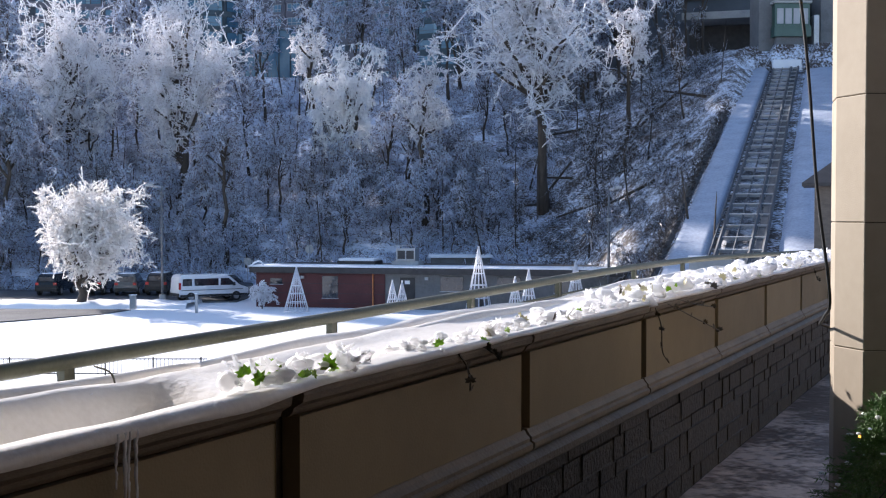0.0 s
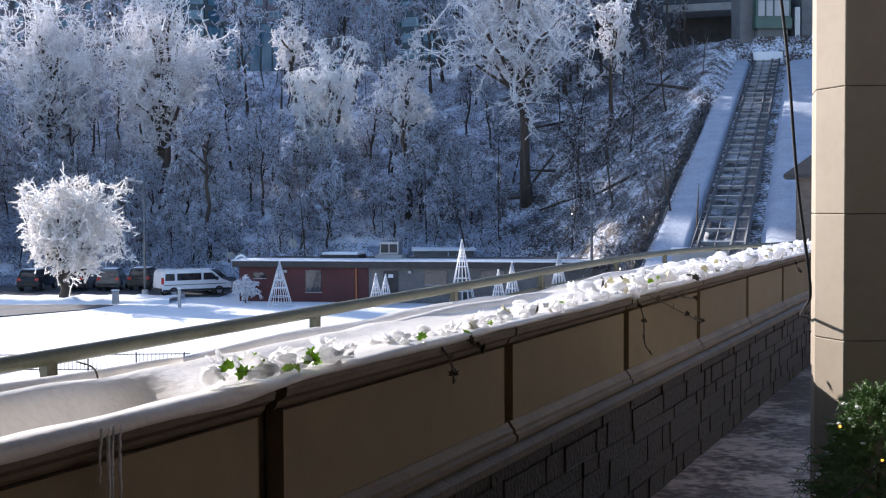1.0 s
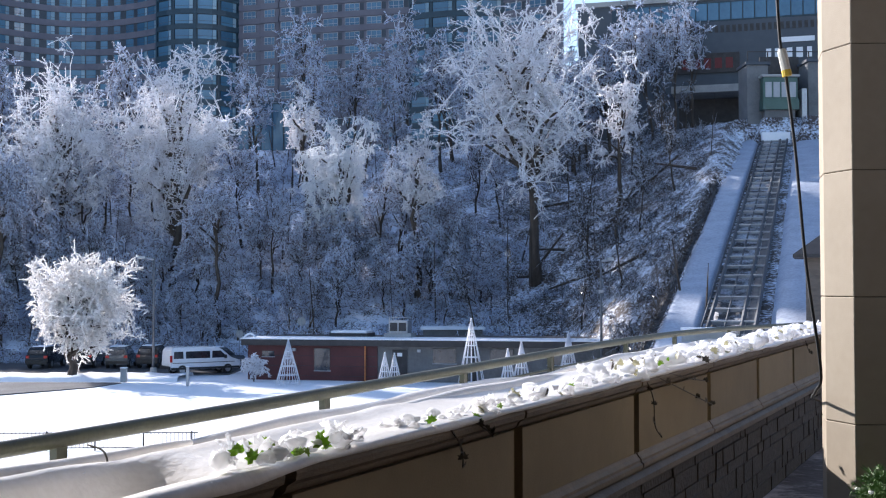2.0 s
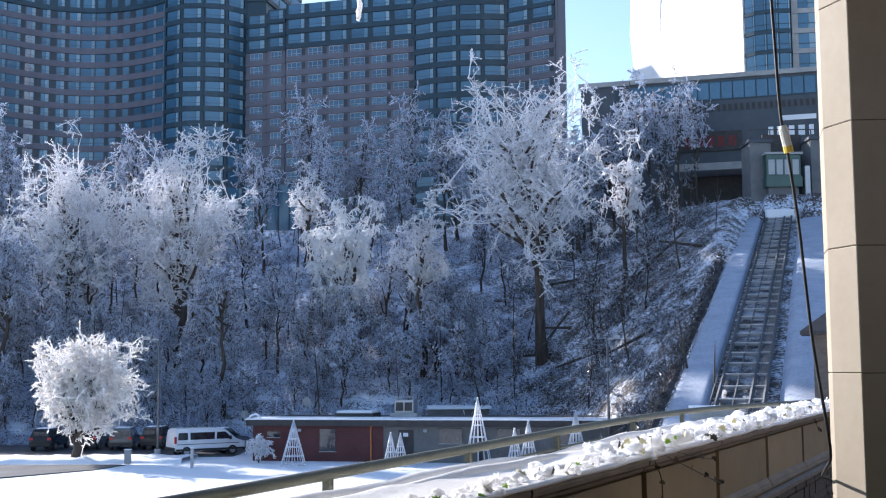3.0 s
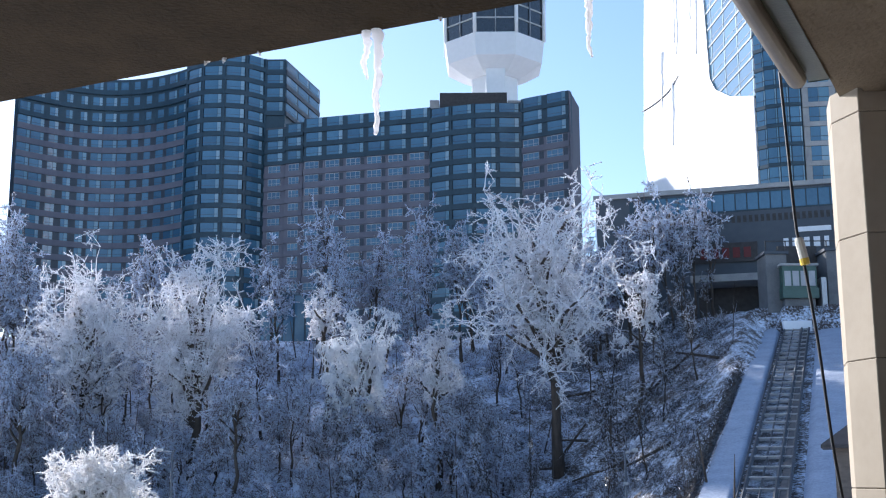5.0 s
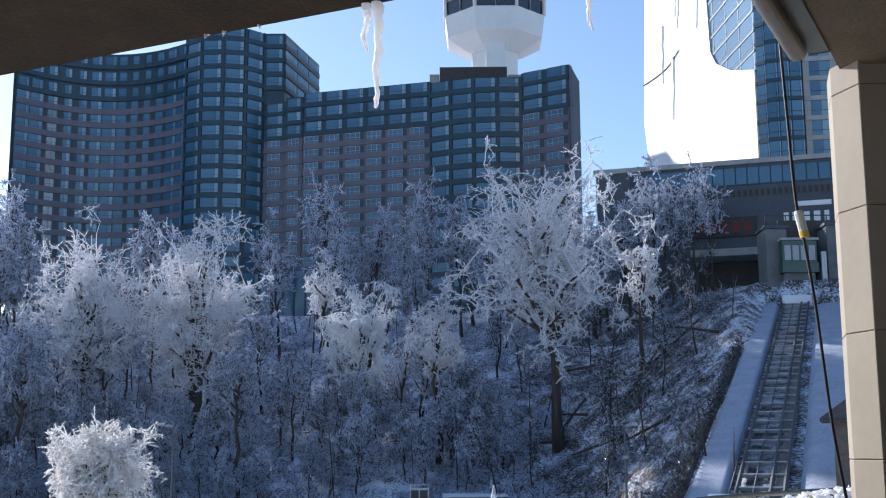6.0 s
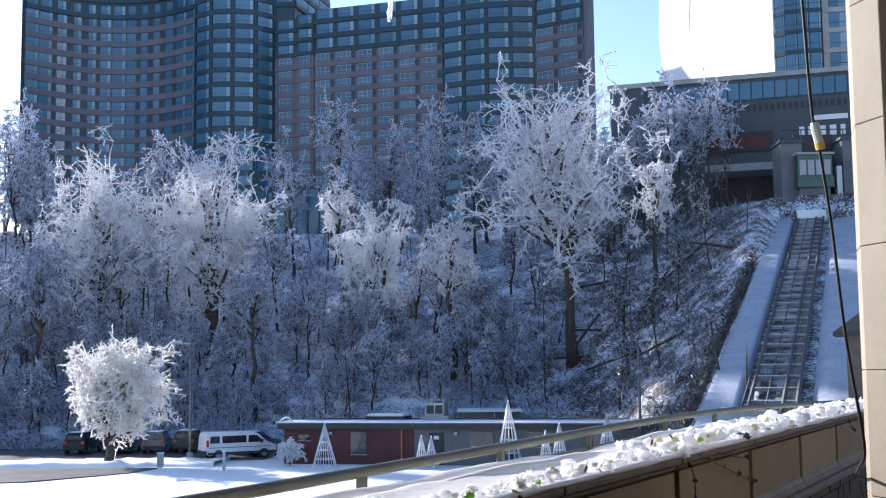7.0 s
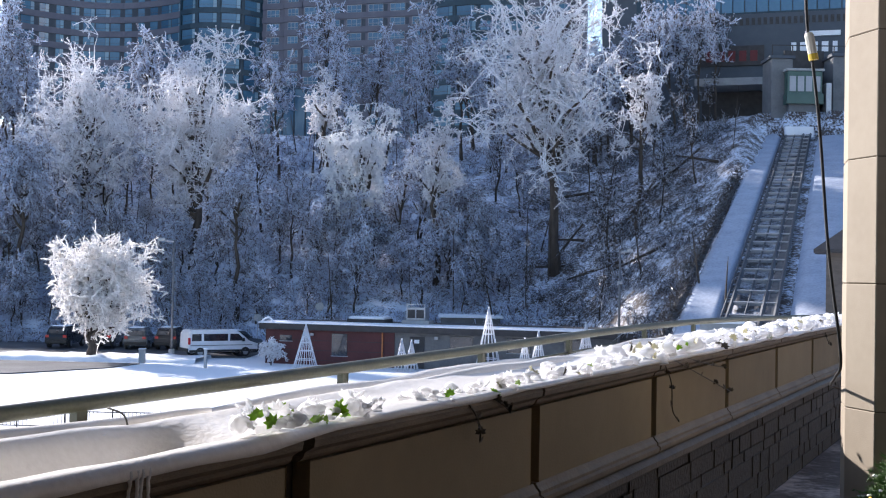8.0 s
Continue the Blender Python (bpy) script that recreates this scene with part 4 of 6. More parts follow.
def facade(parent, plan, bays, z0, floors, fh, band_mat, back_mat, win_h, band_h, win_frac=0.72, curtain=0.26, first=0, mats=None, depth=0.3, limit=300, pier=0.0):
    """A wall along plan (list of x, y), with a spandrel band per floor and one window per bay and floor."""
    pts = [Vector((x, y, 0)) for x, y in plan]
    seg = [(b - a).length for a, b in zip(pts, pts[1:])]
    tot = sum(seg)

    def walk_plan(d):
        for a, b, s in zip(pts, pts[1:], seg):
            if d <= s + 1e-6:
                return a.lerp(b, d / s), (b - a).normalized()
            d -= s
        return pts[-1], (pts[-1] - pts[-2]).normalized()

    def strip(off0, off1, za, zb):
        bm = bmesh.new()
        nb = max(len(plan) - 1, bays)
        rows = []
        for i in range(nb + 1):
            p, t = walk_plan(tot * i / nb)
            n = Vector((t.y, -t.x, 0))
            rows.append([bm.verts.new((q.x, q.y, z)) for q, z in ((p + n * off0, za), (p + n * off1, za), (p + n * off1, zb), (p + n * off0, zb))])
        for a, b in zip(rows, rows[1:]):
            for k in range(4):
                bm.faces.new((a[k], a[(k + 1) % 4], b[(k + 1) % 4], b[k]))
        bm.faces.new(rows[0])
        bm.faces.new(rows[-1][::-1])
        bmesh.ops.recalc_face_normals(bm, faces=bm.faces)
        return bm

    part("wall", strip(-1.5, 0.0, z0, z0 + floors * fh), back_mat, parent)
    w = tot / bays
    me = window_mesh("window", w * win_frac, win_h, mats or [M_GLASS_A, M_CURTAIN, M_PIER], curtain)
    for f in range(first, floors):
        z = z0 + f * fh
        part("spandrel", strip(0.004, depth, z, z + band_h), band_mat, parent)
        for b in range(bays):
            p, t = walk_plan(w * (b + 0.5))
            m = Matrix(((t.x, -t.y, 0, p.x), (t.y, t.x, 0, p.y), (0, 0, 1, z + band_h + 0.05), (0, 0, 0, 1)))
            share("window", me, parent, m)
    if pier:
        for b in range(bays + 1):
            p, t = walk_plan(min(w * b, tot))
            bm = one_box(-pier / 2, pier / 2, -depth * 0.9, 0.0, z0 + first * fh, z0 + floors * fh)
            ob = part("pier", bm, band_mat, parent)
            ob.matrix_basis = Matrix(((t.x, -t.y, 0, p.x), (t.y, t.x, 0, p.y), (0, 0, 1, 0), (0, 0, 0, 1)))


def arc(a, b, sag, n):
    """Points from a to b, bowed by sag metres away from (+) or towards (-) the viewer."""
    a, b = Vector(a), Vector(b)
    d = (b - a).normalized()
    nn = Vector((-d.y, d.x))
    return [tuple(a.lerp(b, i / n) + nn * sag * 4 * (i / n) * (1 - i / n)) for i in range(n + 1)]


def hotel_block(name, label, poly, z0, z1, mat, group="hotels"):
    """Solid body behind the facades."""
    top = thing(name, label, "hotel", (0, 0, 0), group)
    bm = bmesh.new()
    prism(bm, poly, z0, z1)
    part("body", bm, mat, top)
    return top


wing = arc((-97.3, 257.5), (-60.3, 261), 9.5, 13)
bay = arc((-60.2, 260.6), (-43, 262), -4.5, 6)
h1 = hotel_block("hotel", "curved pinkish-concrete hotel with dark teal upper floors", [(-97.3, 262.5), (-79, 276), (-60, 266), (-43, 263.5), (-38.4, 263.3), (-33.2, 285), (-60, 300), (-97, 300)], 14, 91.5, M_DARKWALL)
facade(h1, wing, 13, 34, 15, 3.2, M_PINKCONC, M_PIER, 1.75, 1.35, 0.9, 0.26)
h1b = hotel_block("hotel", "dark teal glazed crown of the curved hotel", [(-97.3, 262.5), (-79, 276), (-60, 266), (-60, 285), (-97, 290)], 82, 93.3, M_BLUECLAD)
facade(h1b, wing, 13, 82, 3, 3.8, M_BLUECLAD, M_BLUECLAD, 2.0, 1.1, 0.74, 0.26, depth=0.5)
h1c = hotel_block("hotel", "dark teal bowed glass bay of the curved hotel", [(-60.2, 261.5), (-51.5, 257.2), (-43, 263), (-43, 280), (-60.2, 280)], 14, 95.8, M_BLUECLAD)
facade(h1c, bay, 4, 34, 19, 3.25, M_BLUECLAD, M_BLUECLAD, 2.0, 1.1, 0.78, 0.2, depth=0.3, pier=0.5)
h1d = hotel_block("hotel", "dark corner of the curved hotel with receding side", [(-43, 262.2), (-38.4, 262.2), (-33.2, 285), (-43, 290)], 14, 95.8, M_BLUECLAD)
facade(h1d, [(-42.9, 262.1), (-38.5, 262.1)], 1, 82.4, 4, 3.25, M_BLUECLAD, M_BLUECLAD, 2.0, 1.1, 0.8, 0.2)
facade(h1d, [(-38.3, 262.3), (-33.3, 284.5)], 3, 82.4, 4, 3.25, M_DARKWALL, M_BLUECLAD, 2.0, 1.1, 0.9, 0.1)

h2 = hotel_block("hotel", "straight pinkish-concrete hotel with dark teal top floors", [(-33.4, 259), (-5.3, 251), (14, 247), (23.6, 241), (26.7, 252), (20, 275), (-36, 280)], 14, 80.3, M_DARKWALL)
facade(h2, [(-33.4, 258), (-5.3, 250)], 6, 28.5, 14, 3.0, M_PINKCONC, M_PINKCONC, 1.5, 1.25, 0.86, 0.2, mats=[M_GLASS_A, M_PIER, M_PALEFRAME], depth=0.25)
facade(h2, [(-33.4, 258.02), (-5.3, 250.02)], 6, 70.5, 3, 3.27, M_BLUECLAD, M_BLUECLAD, 2.0, 1.1, 0.75, 0.22, depth=0.3)
facade(h2, [(14.1, 246), (23.6, 240)], 2, 29.6, 14, 3.0, M_PINKCONC, M_PINKCONC, 1.5, 1.25, 0.86, 0.2, mats=[M_GLASS_A, M_PIER, M_PALEFRAME], depth=0.25)
facade(h2, [(14.1, 246.02), (23.6, 240.02)], 2, 71.6, 3, 3.0, M_BLUECLAD, M_BLUECLAD, 2.0, 0.9, 0.75, 0.2, depth=0.3)
bm = bmesh.new()
prism(bm, [(23.65, 239.9), (23.9, 239.9), (27.0, 251.5), (26.5, 252)], 14, 80.5)
part("side_wall", bm, M_PINKCONC, h2, "pinkish-concrete end wall")
h2b = hotel_block("hotel", "dark teal bowed glass bay of the straight hotel", [(-5.3, 250.6), (4.5, 246.8), (14, 246.5), (14, 262), (-5.3, 262)], 14, 79.6, M_BLUECLAD)
facade(h2b, arc((-5.2, 250), (14, 246), -1.8, 8), 4, 31, 15, 3.25, M_BLUECLAD, M_BLUECLAD, 1.9, 1.2, 0.82, 0.2, pier=0.45)
h2c = hotel_block("hotel", "stepped corner bays of the straight hotel", [(-42.6, 262.2), (-38, 260.9), (-33.5, 259.6), (-33.5, 275), (-42.6, 275)], 14, 79.4, M_DARKWALL)
facade(h2c, [(-42.7, 261.9), (-37.8, 260.5)], 1, 28.5, 14, 3.0, M_PINKCONC, M_PINKCONC, 1.5, 1.25, 0.6, 0.0, mats=[M_GLASS_A, M_PINKCONC, M_PALEFRAME])
facade(h2c, [(-37.7, 259.9), (-33.6, 258.7)], 1, 28.5, 14, 3.0, M_PINKCONC, M_PINKCONC, 1.5, 1.25, 0.6, 0.0, mats=[M_GLASS_A, M_PINKCONC, M_PALEFRAME])
facade(h2c, [(-42.7, 261.9), (-37.8, 260.5)], 1, 70.5, 3, 2.8, M_BLUECLAD, M_BLUECLAD, 1.8, 0.9, 0.7, 0.3)
facade(h2c, [(-37.7, 259.9), (-33.6, 258.7)], 1, 70.5, 3, 3.1, M_BLUECLAD, M_BLUECLAD, 1.8, 0.9, 0.7, 0.3)
tagged(part("roof_plant_room", one_box(-3.2, 11.5, 253, 262, 79, 84.5, 0.1), M_DARKTRIM), "black plant-room box on the hotel roof", "plant room")
tagged(part("roof_vent", one_box(11.7, 15, 254, 260, 79, 83, 0.1), M_CONCRETE), "pale concrete roof vent housing", "roof vent")
tagged(part("roof_block", one_box(-5.4, -3.3, 254, 260, 79, 83.2, 0.1), M_CONCRETE), "pale concrete block on the hotel roof", "roof block")


def lathe(prof, n, cx, cy, rot=0.0):
    bm = bmesh.new()
    rings = [[bm.verts.new((cx + r * math.cos(rot + 2 * math.pi * k / n), cy + r * math.sin(rot + 2 * math.pi * k / n), z)) for k in range(n)] for r, z in prof]
    for a, b in zip(rings, rings[1:]):
        for k in range(n):
            bm.faces.new((a[k], a[(k + 1) % n], b[(k + 1) % n], b[k]))
    bm.faces.new(rings[0][::-1])
    bm.faces.new(rings[-1])
    bmesh.ops.recalc_face_normals(bm, faces=bm.faces)
    return bm


def observation_tower():
    top = thing("observation_tower", "white octagonal observation tower with glazed pod", "tower", (10.8, 310, 0))
    rot = math.pi / 8
    part("shaft", lathe([(6.6, 15), (6.5, 107)], 8, 0, 0, rot), M_WHITEPAINT, top)
    part("pod_base", lathe([(7.2, 106), (9.0, 106.8), (13.4, 109.4), (14.2, 115.2), (14.0, 115.4)], 8, 0, 0, rot), M_WHITEPAINT, top)
    part("pod_glass", lathe([(13.7, 115.4), (13.9, 127)], 8, 0, 0, rot), M_DARKGLASS, top, "dark blue pod glazing")
    part("pod_roof", lathe([(14.6, 127), (14.8, 129), (9, 134), (4, 146)], 8, 0, 0, rot), M_WHITEPAINT, top)
    for zz in (119.2, 123.0):
        part("pod_band", lathe([(13.95, zz), (14.05, zz + 0.35)], 8, 0, 0, rot), M_STEEL, top)
    for k in range(8):
        a = rot + 2 * math.pi * k / 8
        tube("mullion", [(14.1 * math.cos(a), 14.1 * math.sin(a), 115.2), (14.3 * math.cos(a), 14.3 * math.sin(a), 127.2)], 0.5, M_WHITEPAINT, top, 6)
        a2 = a + math.pi / 8
        tube("glazing_bar", [(13.0 * math.cos(a2), 13.0 * math.sin(a2), 115.4), (13.1 * math.cos(a2), 13.1 * math.sin(a2), 127)], 0.14, M_STEEL, top, 6)
    part("pier_fin", one_box(-2.5, 2.5, -8.6, -6, 15, 107, 0.1), M_WHITEPAINT, top)


observation_tower()

# invented blocks out of view, added only to cast shade on the hillside
shade_slab = hotel_block("hotel", "unseen hotel slab added to shade the hillside", [(-129.2, 242.8), (-124, 257), (-135, 262), (-139, 251)], 14, 106, M_PINKCONC)
facade(shade_slab, [(-129.2, 242.6), (-123.9, 256.9)], 4, 20, 24, 3.2, M_PINKCONC, M_PIER, 1.75, 1.35, 0.8, 0.2)
shade_slab_end = hotel_block("hotel", "taller end of the unseen slab added for shade", [(-124, 257.2), (-116, 277), (-127, 282), (-135, 262.2)], 14, 117, M_PINKCONC)
facade(shade_slab_end, [(-123.8, 257.2), (-115.8, 277)], 5, 20, 28, 3.2, M_PINKCONC, M_PIER, 1.75, 1.35, 0.8, 0.2)
shade_tower = hotel_block("hotel", "unseen end tower added to shade the lot and incline", [(-158.2, 226), (-153.5, 226), (-158.5, 231), (-163.2, 231)], 14, 112, M_PINKCONC)
facade(shade_tower, [(-158.2, 225.8), (-153.5, 225.8)], 2, 20, 27, 3.2, M_PINKCONC, M_PIER, 1.75, 1.35, 0.8, 0.2)
shade_link = hotel_block("hotel", "unseen lower link added between the shading blocks", [(-152, 230), (-129.4, 242.4), (-135, 250), (-156, 236)], 14, 77, M_PINKCONC)
# bridge over the gap, added so that its shadow covers the track
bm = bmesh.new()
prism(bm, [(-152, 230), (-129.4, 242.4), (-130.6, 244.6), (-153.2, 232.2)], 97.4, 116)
part("shade_bridge", bm, M_PINKCONC, shade_link, "unseen upper bridge added to shade the track")
facade(shade_link, [(-152, 229.8), (-129.4, 242.2)], 7, 20, 16, 3.2, M_PINKCONC, M_PIER, 1.75, 1.35, 0.8, 0.2)


SHRINK = Matrix.Translation((0, 0, 0.32)) @ Matrix.Scale(0.8, 4)


def podium():
    top = thing("podium_building", "dark grey hotel podium with a strip of windows under the roof", "hotel podium", group="hotels")
    a, b = Vector((16.7, 140, 0)), Vector((68.4, 124, 0))
    t = (b - a).normalized()
    m = Matrix(((t.x, -t.y, 0, a.x), (t.y, t.x, 0, a.y), (0, 0, 1, 0), (0, 0, 0, 1))) @ SHRINK
    L = (b - a).length / 0.8

    def pp(name, bm, mat, label=""):
        ob = part(name, bm, mat, top, label)
        ob.matrix_basis = m
        return ob

    pp("wall", one_box(0, L, 0, 18, 12, 42), M_DARKWALL)
    pp("roof_edge", one_box(-0.3, L, -0.4, 18, 42, 42.7, 0.05), M_CONCRETE, "pale roof edge")
    pp("window_band", one_box(5, L, -0.05, -0.004, 38.9, 41.7), M_BLUECLAD)
    x = 8.0
    pane = bpy.data.meshes.new("pane")
    bm = one_box(-0.72, 0.72, -0.14, -0.06, 39.1, 41.5)
    bm.to_mesh(pane)
    bm.free()
    pane.materials.append(M_GLASS_A)
    vent = bpy.data.meshes.new("vent")
    bm = one_box(-0.24, 0.24, -0.06, -0.004, 37.3, 38.3)
    bm.to_mesh(vent)
    bm.free()
    vent.materials.append(M_DARKTRIM)
    while x < L - 1:
        share("pane", pane, top, m @ Matrix.Translation((x, 0, 0)))
        share("vent", vent, top, m @ Matrix.Translation((x - 0.4, 0, 0)))
        share("vent", vent, top, m @ Matrix.Translation((x + 0.4, 0, 0)))
        x += 1.62
    sign = thing("wall_sign", "white sign of plain bars on the podium wall", "sign")
    sign.matrix_basis = m
    hx = 26.5
    for w in (0.85, 1.25, 0.95, 1.1, 0.8):
        part("sign_bar", one_box(hx, hx + w * 0.8, -0.2, -0.01, 33.2, 34.6, 0.02), M_LETTER, sign)
        hx += w + 0.33
    part("sign_strip", one_box(28.3, 33, -0.2, -0.01, 35.4, 36.1, 0.02), M_LETTER, sign)
    red = thing("led_sign", "black display sign with dim red bars", "sign")
    red.matrix_basis = m
    part("panel", one_box(13.5, 22.9, -0.3, -0.01, 31.6, 34.4, 0.03), M_DARKTRIM, red)
    for i in range(5):
        part("red_bar", one_box(15 + i * 1.5, 16 + i * 1.5, -0.36, -0.304, 32.2, 33.7, 0.02), M_REDBAR, red)
    ent = thing("entrance_canopy", "low concrete canopy below the podium", "canopy")
    ent.matrix_basis = m
    part("slab", one_box(14, 30, -6, -0.01, 28.0, 29.0, 0.03), M_CONCRETE, ent)
    part("dark_opening", one_box(14.5, 29.5, -0.3, -0.02, 22, 27.9), M_DARKTRIM, ent)


podium()


def glass_tower():
    top = thing("tower_hotel", "tall glass tower hotel with a blank white sunlit side wall", "hotel", group="hotels")
    c0, c1 = Vector((37.5, 145.6)), Vector((33.1, 202.2))
    d = (c1 - c0).normalized()
    L = (c1 - c0).length
    # blank side wall with a notch where the glass turns the corner
    prof = [(0, 27.5), (L, 27.5), (L + 0.6, 46), (L - 0.4, 52), (L + 1.6, 58), (L + 0.3, 66), (L - 0.8, 74), (L - 2.6, 84), (L - 4.0, 96), (L - 4.5, 129), (21.3, 113.4), (19.4, 69.2), (18.1, 57.1), (15.7, 54.6), (9.2, 51.5), (0, 48.6)]
    bm = bmesh.new()
    f = bm.faces.new([bm.verts.new((c0.x + d.x * q, c0.y + d.y * q, z)) for q, z in prof])
    ex = bmesh.ops.extrude_face_region(bm, geom=[f])
    for v in ex["geom"]:
        if isinstance(v, bmesh.types.BMVert):
            v.co += Vector((1.0, 0.6, 0))
    bmesh.ops.recalc_face_normals(bm, faces=bm.faces)
    part("side_wall", bm, M_WHITEWALL, top, "white sheeted side wall in full sun")
    bm = bmesh.new()
    prism(bm, [(38.9, 147.2), (72, 142.4), (72, 206), (36.5, 199)], 28, 104)
    part("body", bm, M_BLUECLAD, top)
    facade(top, [(c0.x + d.x * 22.4 + 0.3, c0.y + d.y * 22.4), (c0.x + 0.3, c0.y)], 4, 48.4, 22, 2.64, M_BLUECLAD, M_BLUECLAD, 2.3, 0.25, 0.94, 0.1, depth=0.15)
    nrm = Vector((-d.y, d.x, 0))
    if nrm.x > 0:
        nrm = -nrm

    def on_wall(q, z, off=0.15):
        return Vector((c0.x + d.x * q, c0.y + d.y * q, z)) + nrm * off

    rnd = random.Random(12)
    for k in range(14):
        q = rnd.uniform(22, 52)
        z = rnd.uniform(52, 92)
        ln = rnd.uniform(6, 18)
        path = [on_wall(q + rnd.uniform(-0.5, 0.5) + (ln - i * ln / 6) * 0.12, z + i * ln / 6, 0.05) for i in range(7)]
        tube("sheet_fold", path, 0.12, M_WHITEWALL, top, 6, r2=0.4)
    tube("slack_rope", spline([on_wall(L + 1.2, 64.5), on_wall(48, 63), on_wall(40, 62.3), on_wall(34, 62.8)], 4), 0.1, M_DARKTRIM, top, 6, "dark slack rope across the sheeting")
    facade(top, [(37.8, 145.6), (39.0, 144.2), (40.6, 143.5), (42.7, 143.2)], 4, 29, 27, 2.5, M_BLUECLAD, M_BLUECLAD, 1.95, 0.45, 0.9, 0.12, depth=0.2)
    facade(top, [(43.0, 143.8), (47.0, 143.2)], 1, 29, 27, 2.5, M_CONCRETE, M_CONCRETE, 1.8, 0.6, 0.62, 0.5, depth=0.15)
    facade(top, [(47.2, 143.0), (60, 141)], 5, 29, 27, 2.5, M_BLUECLAD, M_BLUECLAD, 1.95, 0.45, 0.9, 0.2, depth=0.2)


glass_tower()
part_lowglass = thing("glass_pavilion", "teal glass pavilion behind the crest trees", "pavilion", (-20.5, 152, 0))
part("body", one_box(-4.5, 4.5, 0, 8, 12, 25, 0.05), M_BLUECLAD, part_lowglass)
for i in range(6):
    part("pane", one_box(-4.3 + i * 1.45, -3.05 + i * 1.45, -0.08, -0.004, 18, 24.6, 0.02), M_GLASS_A, part_lowglass)


# ---- vehicles ----
def side_prism(bm, prof, half, top_half=None, z_mid=None, bevel=0.04):
    """Extrude an (x, z) side outline across the vehicle, narrowing towards the roof."""
    zs = [z for _, z in prof]
    z0, z1 = min(zs), max(zs)
    th = top_half or half

    def hw(z):
        return half + (th - half) * (z - z0) / (z1 - z0)

    L = [bm.verts.new((x, -hw(z), z)) for x, z in prof]
    R = [bm.verts.new((x, hw(z), z)) for x, z in prof]
    bm.faces.new(L)
    bm.faces.new(R[::-1])
    n = len(prof)
    for i in range(n):
        bm.faces.new((L[i], R[i], R[(i + 1) % n], L[(i + 1) % n]))
    bmesh.ops.recalc_face_normals(bm, faces=bm.faces)
    bmesh.ops.bevel(bm, geom=list(bm.edges), offset=bevel, segments=2, affect="EDGES", clamp_overlap=True)


def wheel(parent, x, y, r, w=0.22):
    V, F = [], []
    tube_data(V, F, [Vector((x, y - w / 2, r)), Vector((x, y + w / 2, r))], [r, r], 20)
    wh = raw("wheel", V, F, M_BLACK, parent)
    V, F = [], []
    tube_data(V, F, [Vector((x, y - w / 2 - 0.012, r)), Vector((x, y + w / 2 + 0.012, r))], [r * 0.6, r * 0.6], 14)
    raw("rim", V, F, M_STEEL, wh)


def suv(label, x, y, rz, paint, group="parked cars", h=1.72):
    top = thing("car", label, "car", (x, y, -4.9), group, rz=rz)
    k = h / 1.72
    bm = bmesh.new()
    side_prism(bm, [(-2.3, 0.35), (2.25, 0.35), (2.3, 0.75 * k), (2.15, 0.98 * k), (1.0, 1.08 * k), (-2.25, 1.1 * k), (-2.32, 0.8 * k)], 0.93, 0.9, bevel=0.06)
    part("body", bm, paint, top, smooth=False)
    bm = bmesh.new()
    side_prism(bm, [(-2.2, 1.08 * k), (1.1, 1.06 * k), (0.3, 1.62 * k), (0.0, h), (-1.75, h), (-2.05, 1.6 * k)], 0.86, 0.66, bevel=0.05)
    part("cabin", bm, paint, top)
    part("rear_window", one_box(-2.19, -2.1, -0.6, 0.6, 1.14 * k, 1.5 * k, 0.02), M_DARKGLASS, top, "dark rear glass")
    for s in (-1, 1):
        bm = bmesh.new()
        side_prism(bm, [(-1.95, 1.13 * k), (0.75, 1.11 * k), (0.15, 1.55 * k), (-1.75, 1.58 * k)], 0.02, 0.02, bevel=0.006)
        for v in bm.verts:
            v.co.y += s * (0.88 - 0.3 * (v.co.z - 1.08 * k) / (0.64 * k) * 0.9)
        part("side_window", bm, M_DARKGLASS, top)
        part("tail_lamp", one_box(-2.33, -2.22, s * 0.72 - 0.14, s * 0.72 + 0.14, 0.85 * k, 1.06 * k, 0.02), M_TAIL, top, "red tail lamp")
        part("head_lamp", one_box(2.15, 2.28, s * 0.7 - 0.16, s * 0.7 + 0.16, 0.72 * k, 0.86 * k, 0.02), M_HEAD, top, "clear head lamp")
        for wx in (-1.4, 1.4):
            wheel(top, wx, s * 0.84, 0.36)
    part("bumper", one_box(-2.38, -2.28, -0.85, 0.85, 0.4, 0.62, 0.03), M_BLACK, top)
    bm = bmesh.new()
    side_prism(bm, [(-1.75, h + 0.004), (0.0, h + 0.004), (-0.1, h + 0.06), (-1.65, h + 0.07)], 0.6, 0.55, bevel=0.015)
    part("roof_snow", bm, M_SNOW, top, "thin snow on the roof")
    return top


suv("dark SUV seen from behind in the parking lot", -17.2, 96.2, 62, M_GREYCAR)
for i, (x, paint, lab) in enumerate(((-31.6, M_DARKCAR, "dark parked car in the shaded lot"), (-28.3, M_DARKCAR, "black parked SUV in the shaded lot"), (-25.5, M_GREYCAR, "dark grey parked SUV with snow on the roof"), (-22.9, M_DARKCAR, "black parked SUV with snow on the roof"))):
    suv(lab, x, 98.5 + 0.3 * (i % 2), 88 + 3 * (i % 3), paint, h=1.72 + 0.06 * (i % 2))


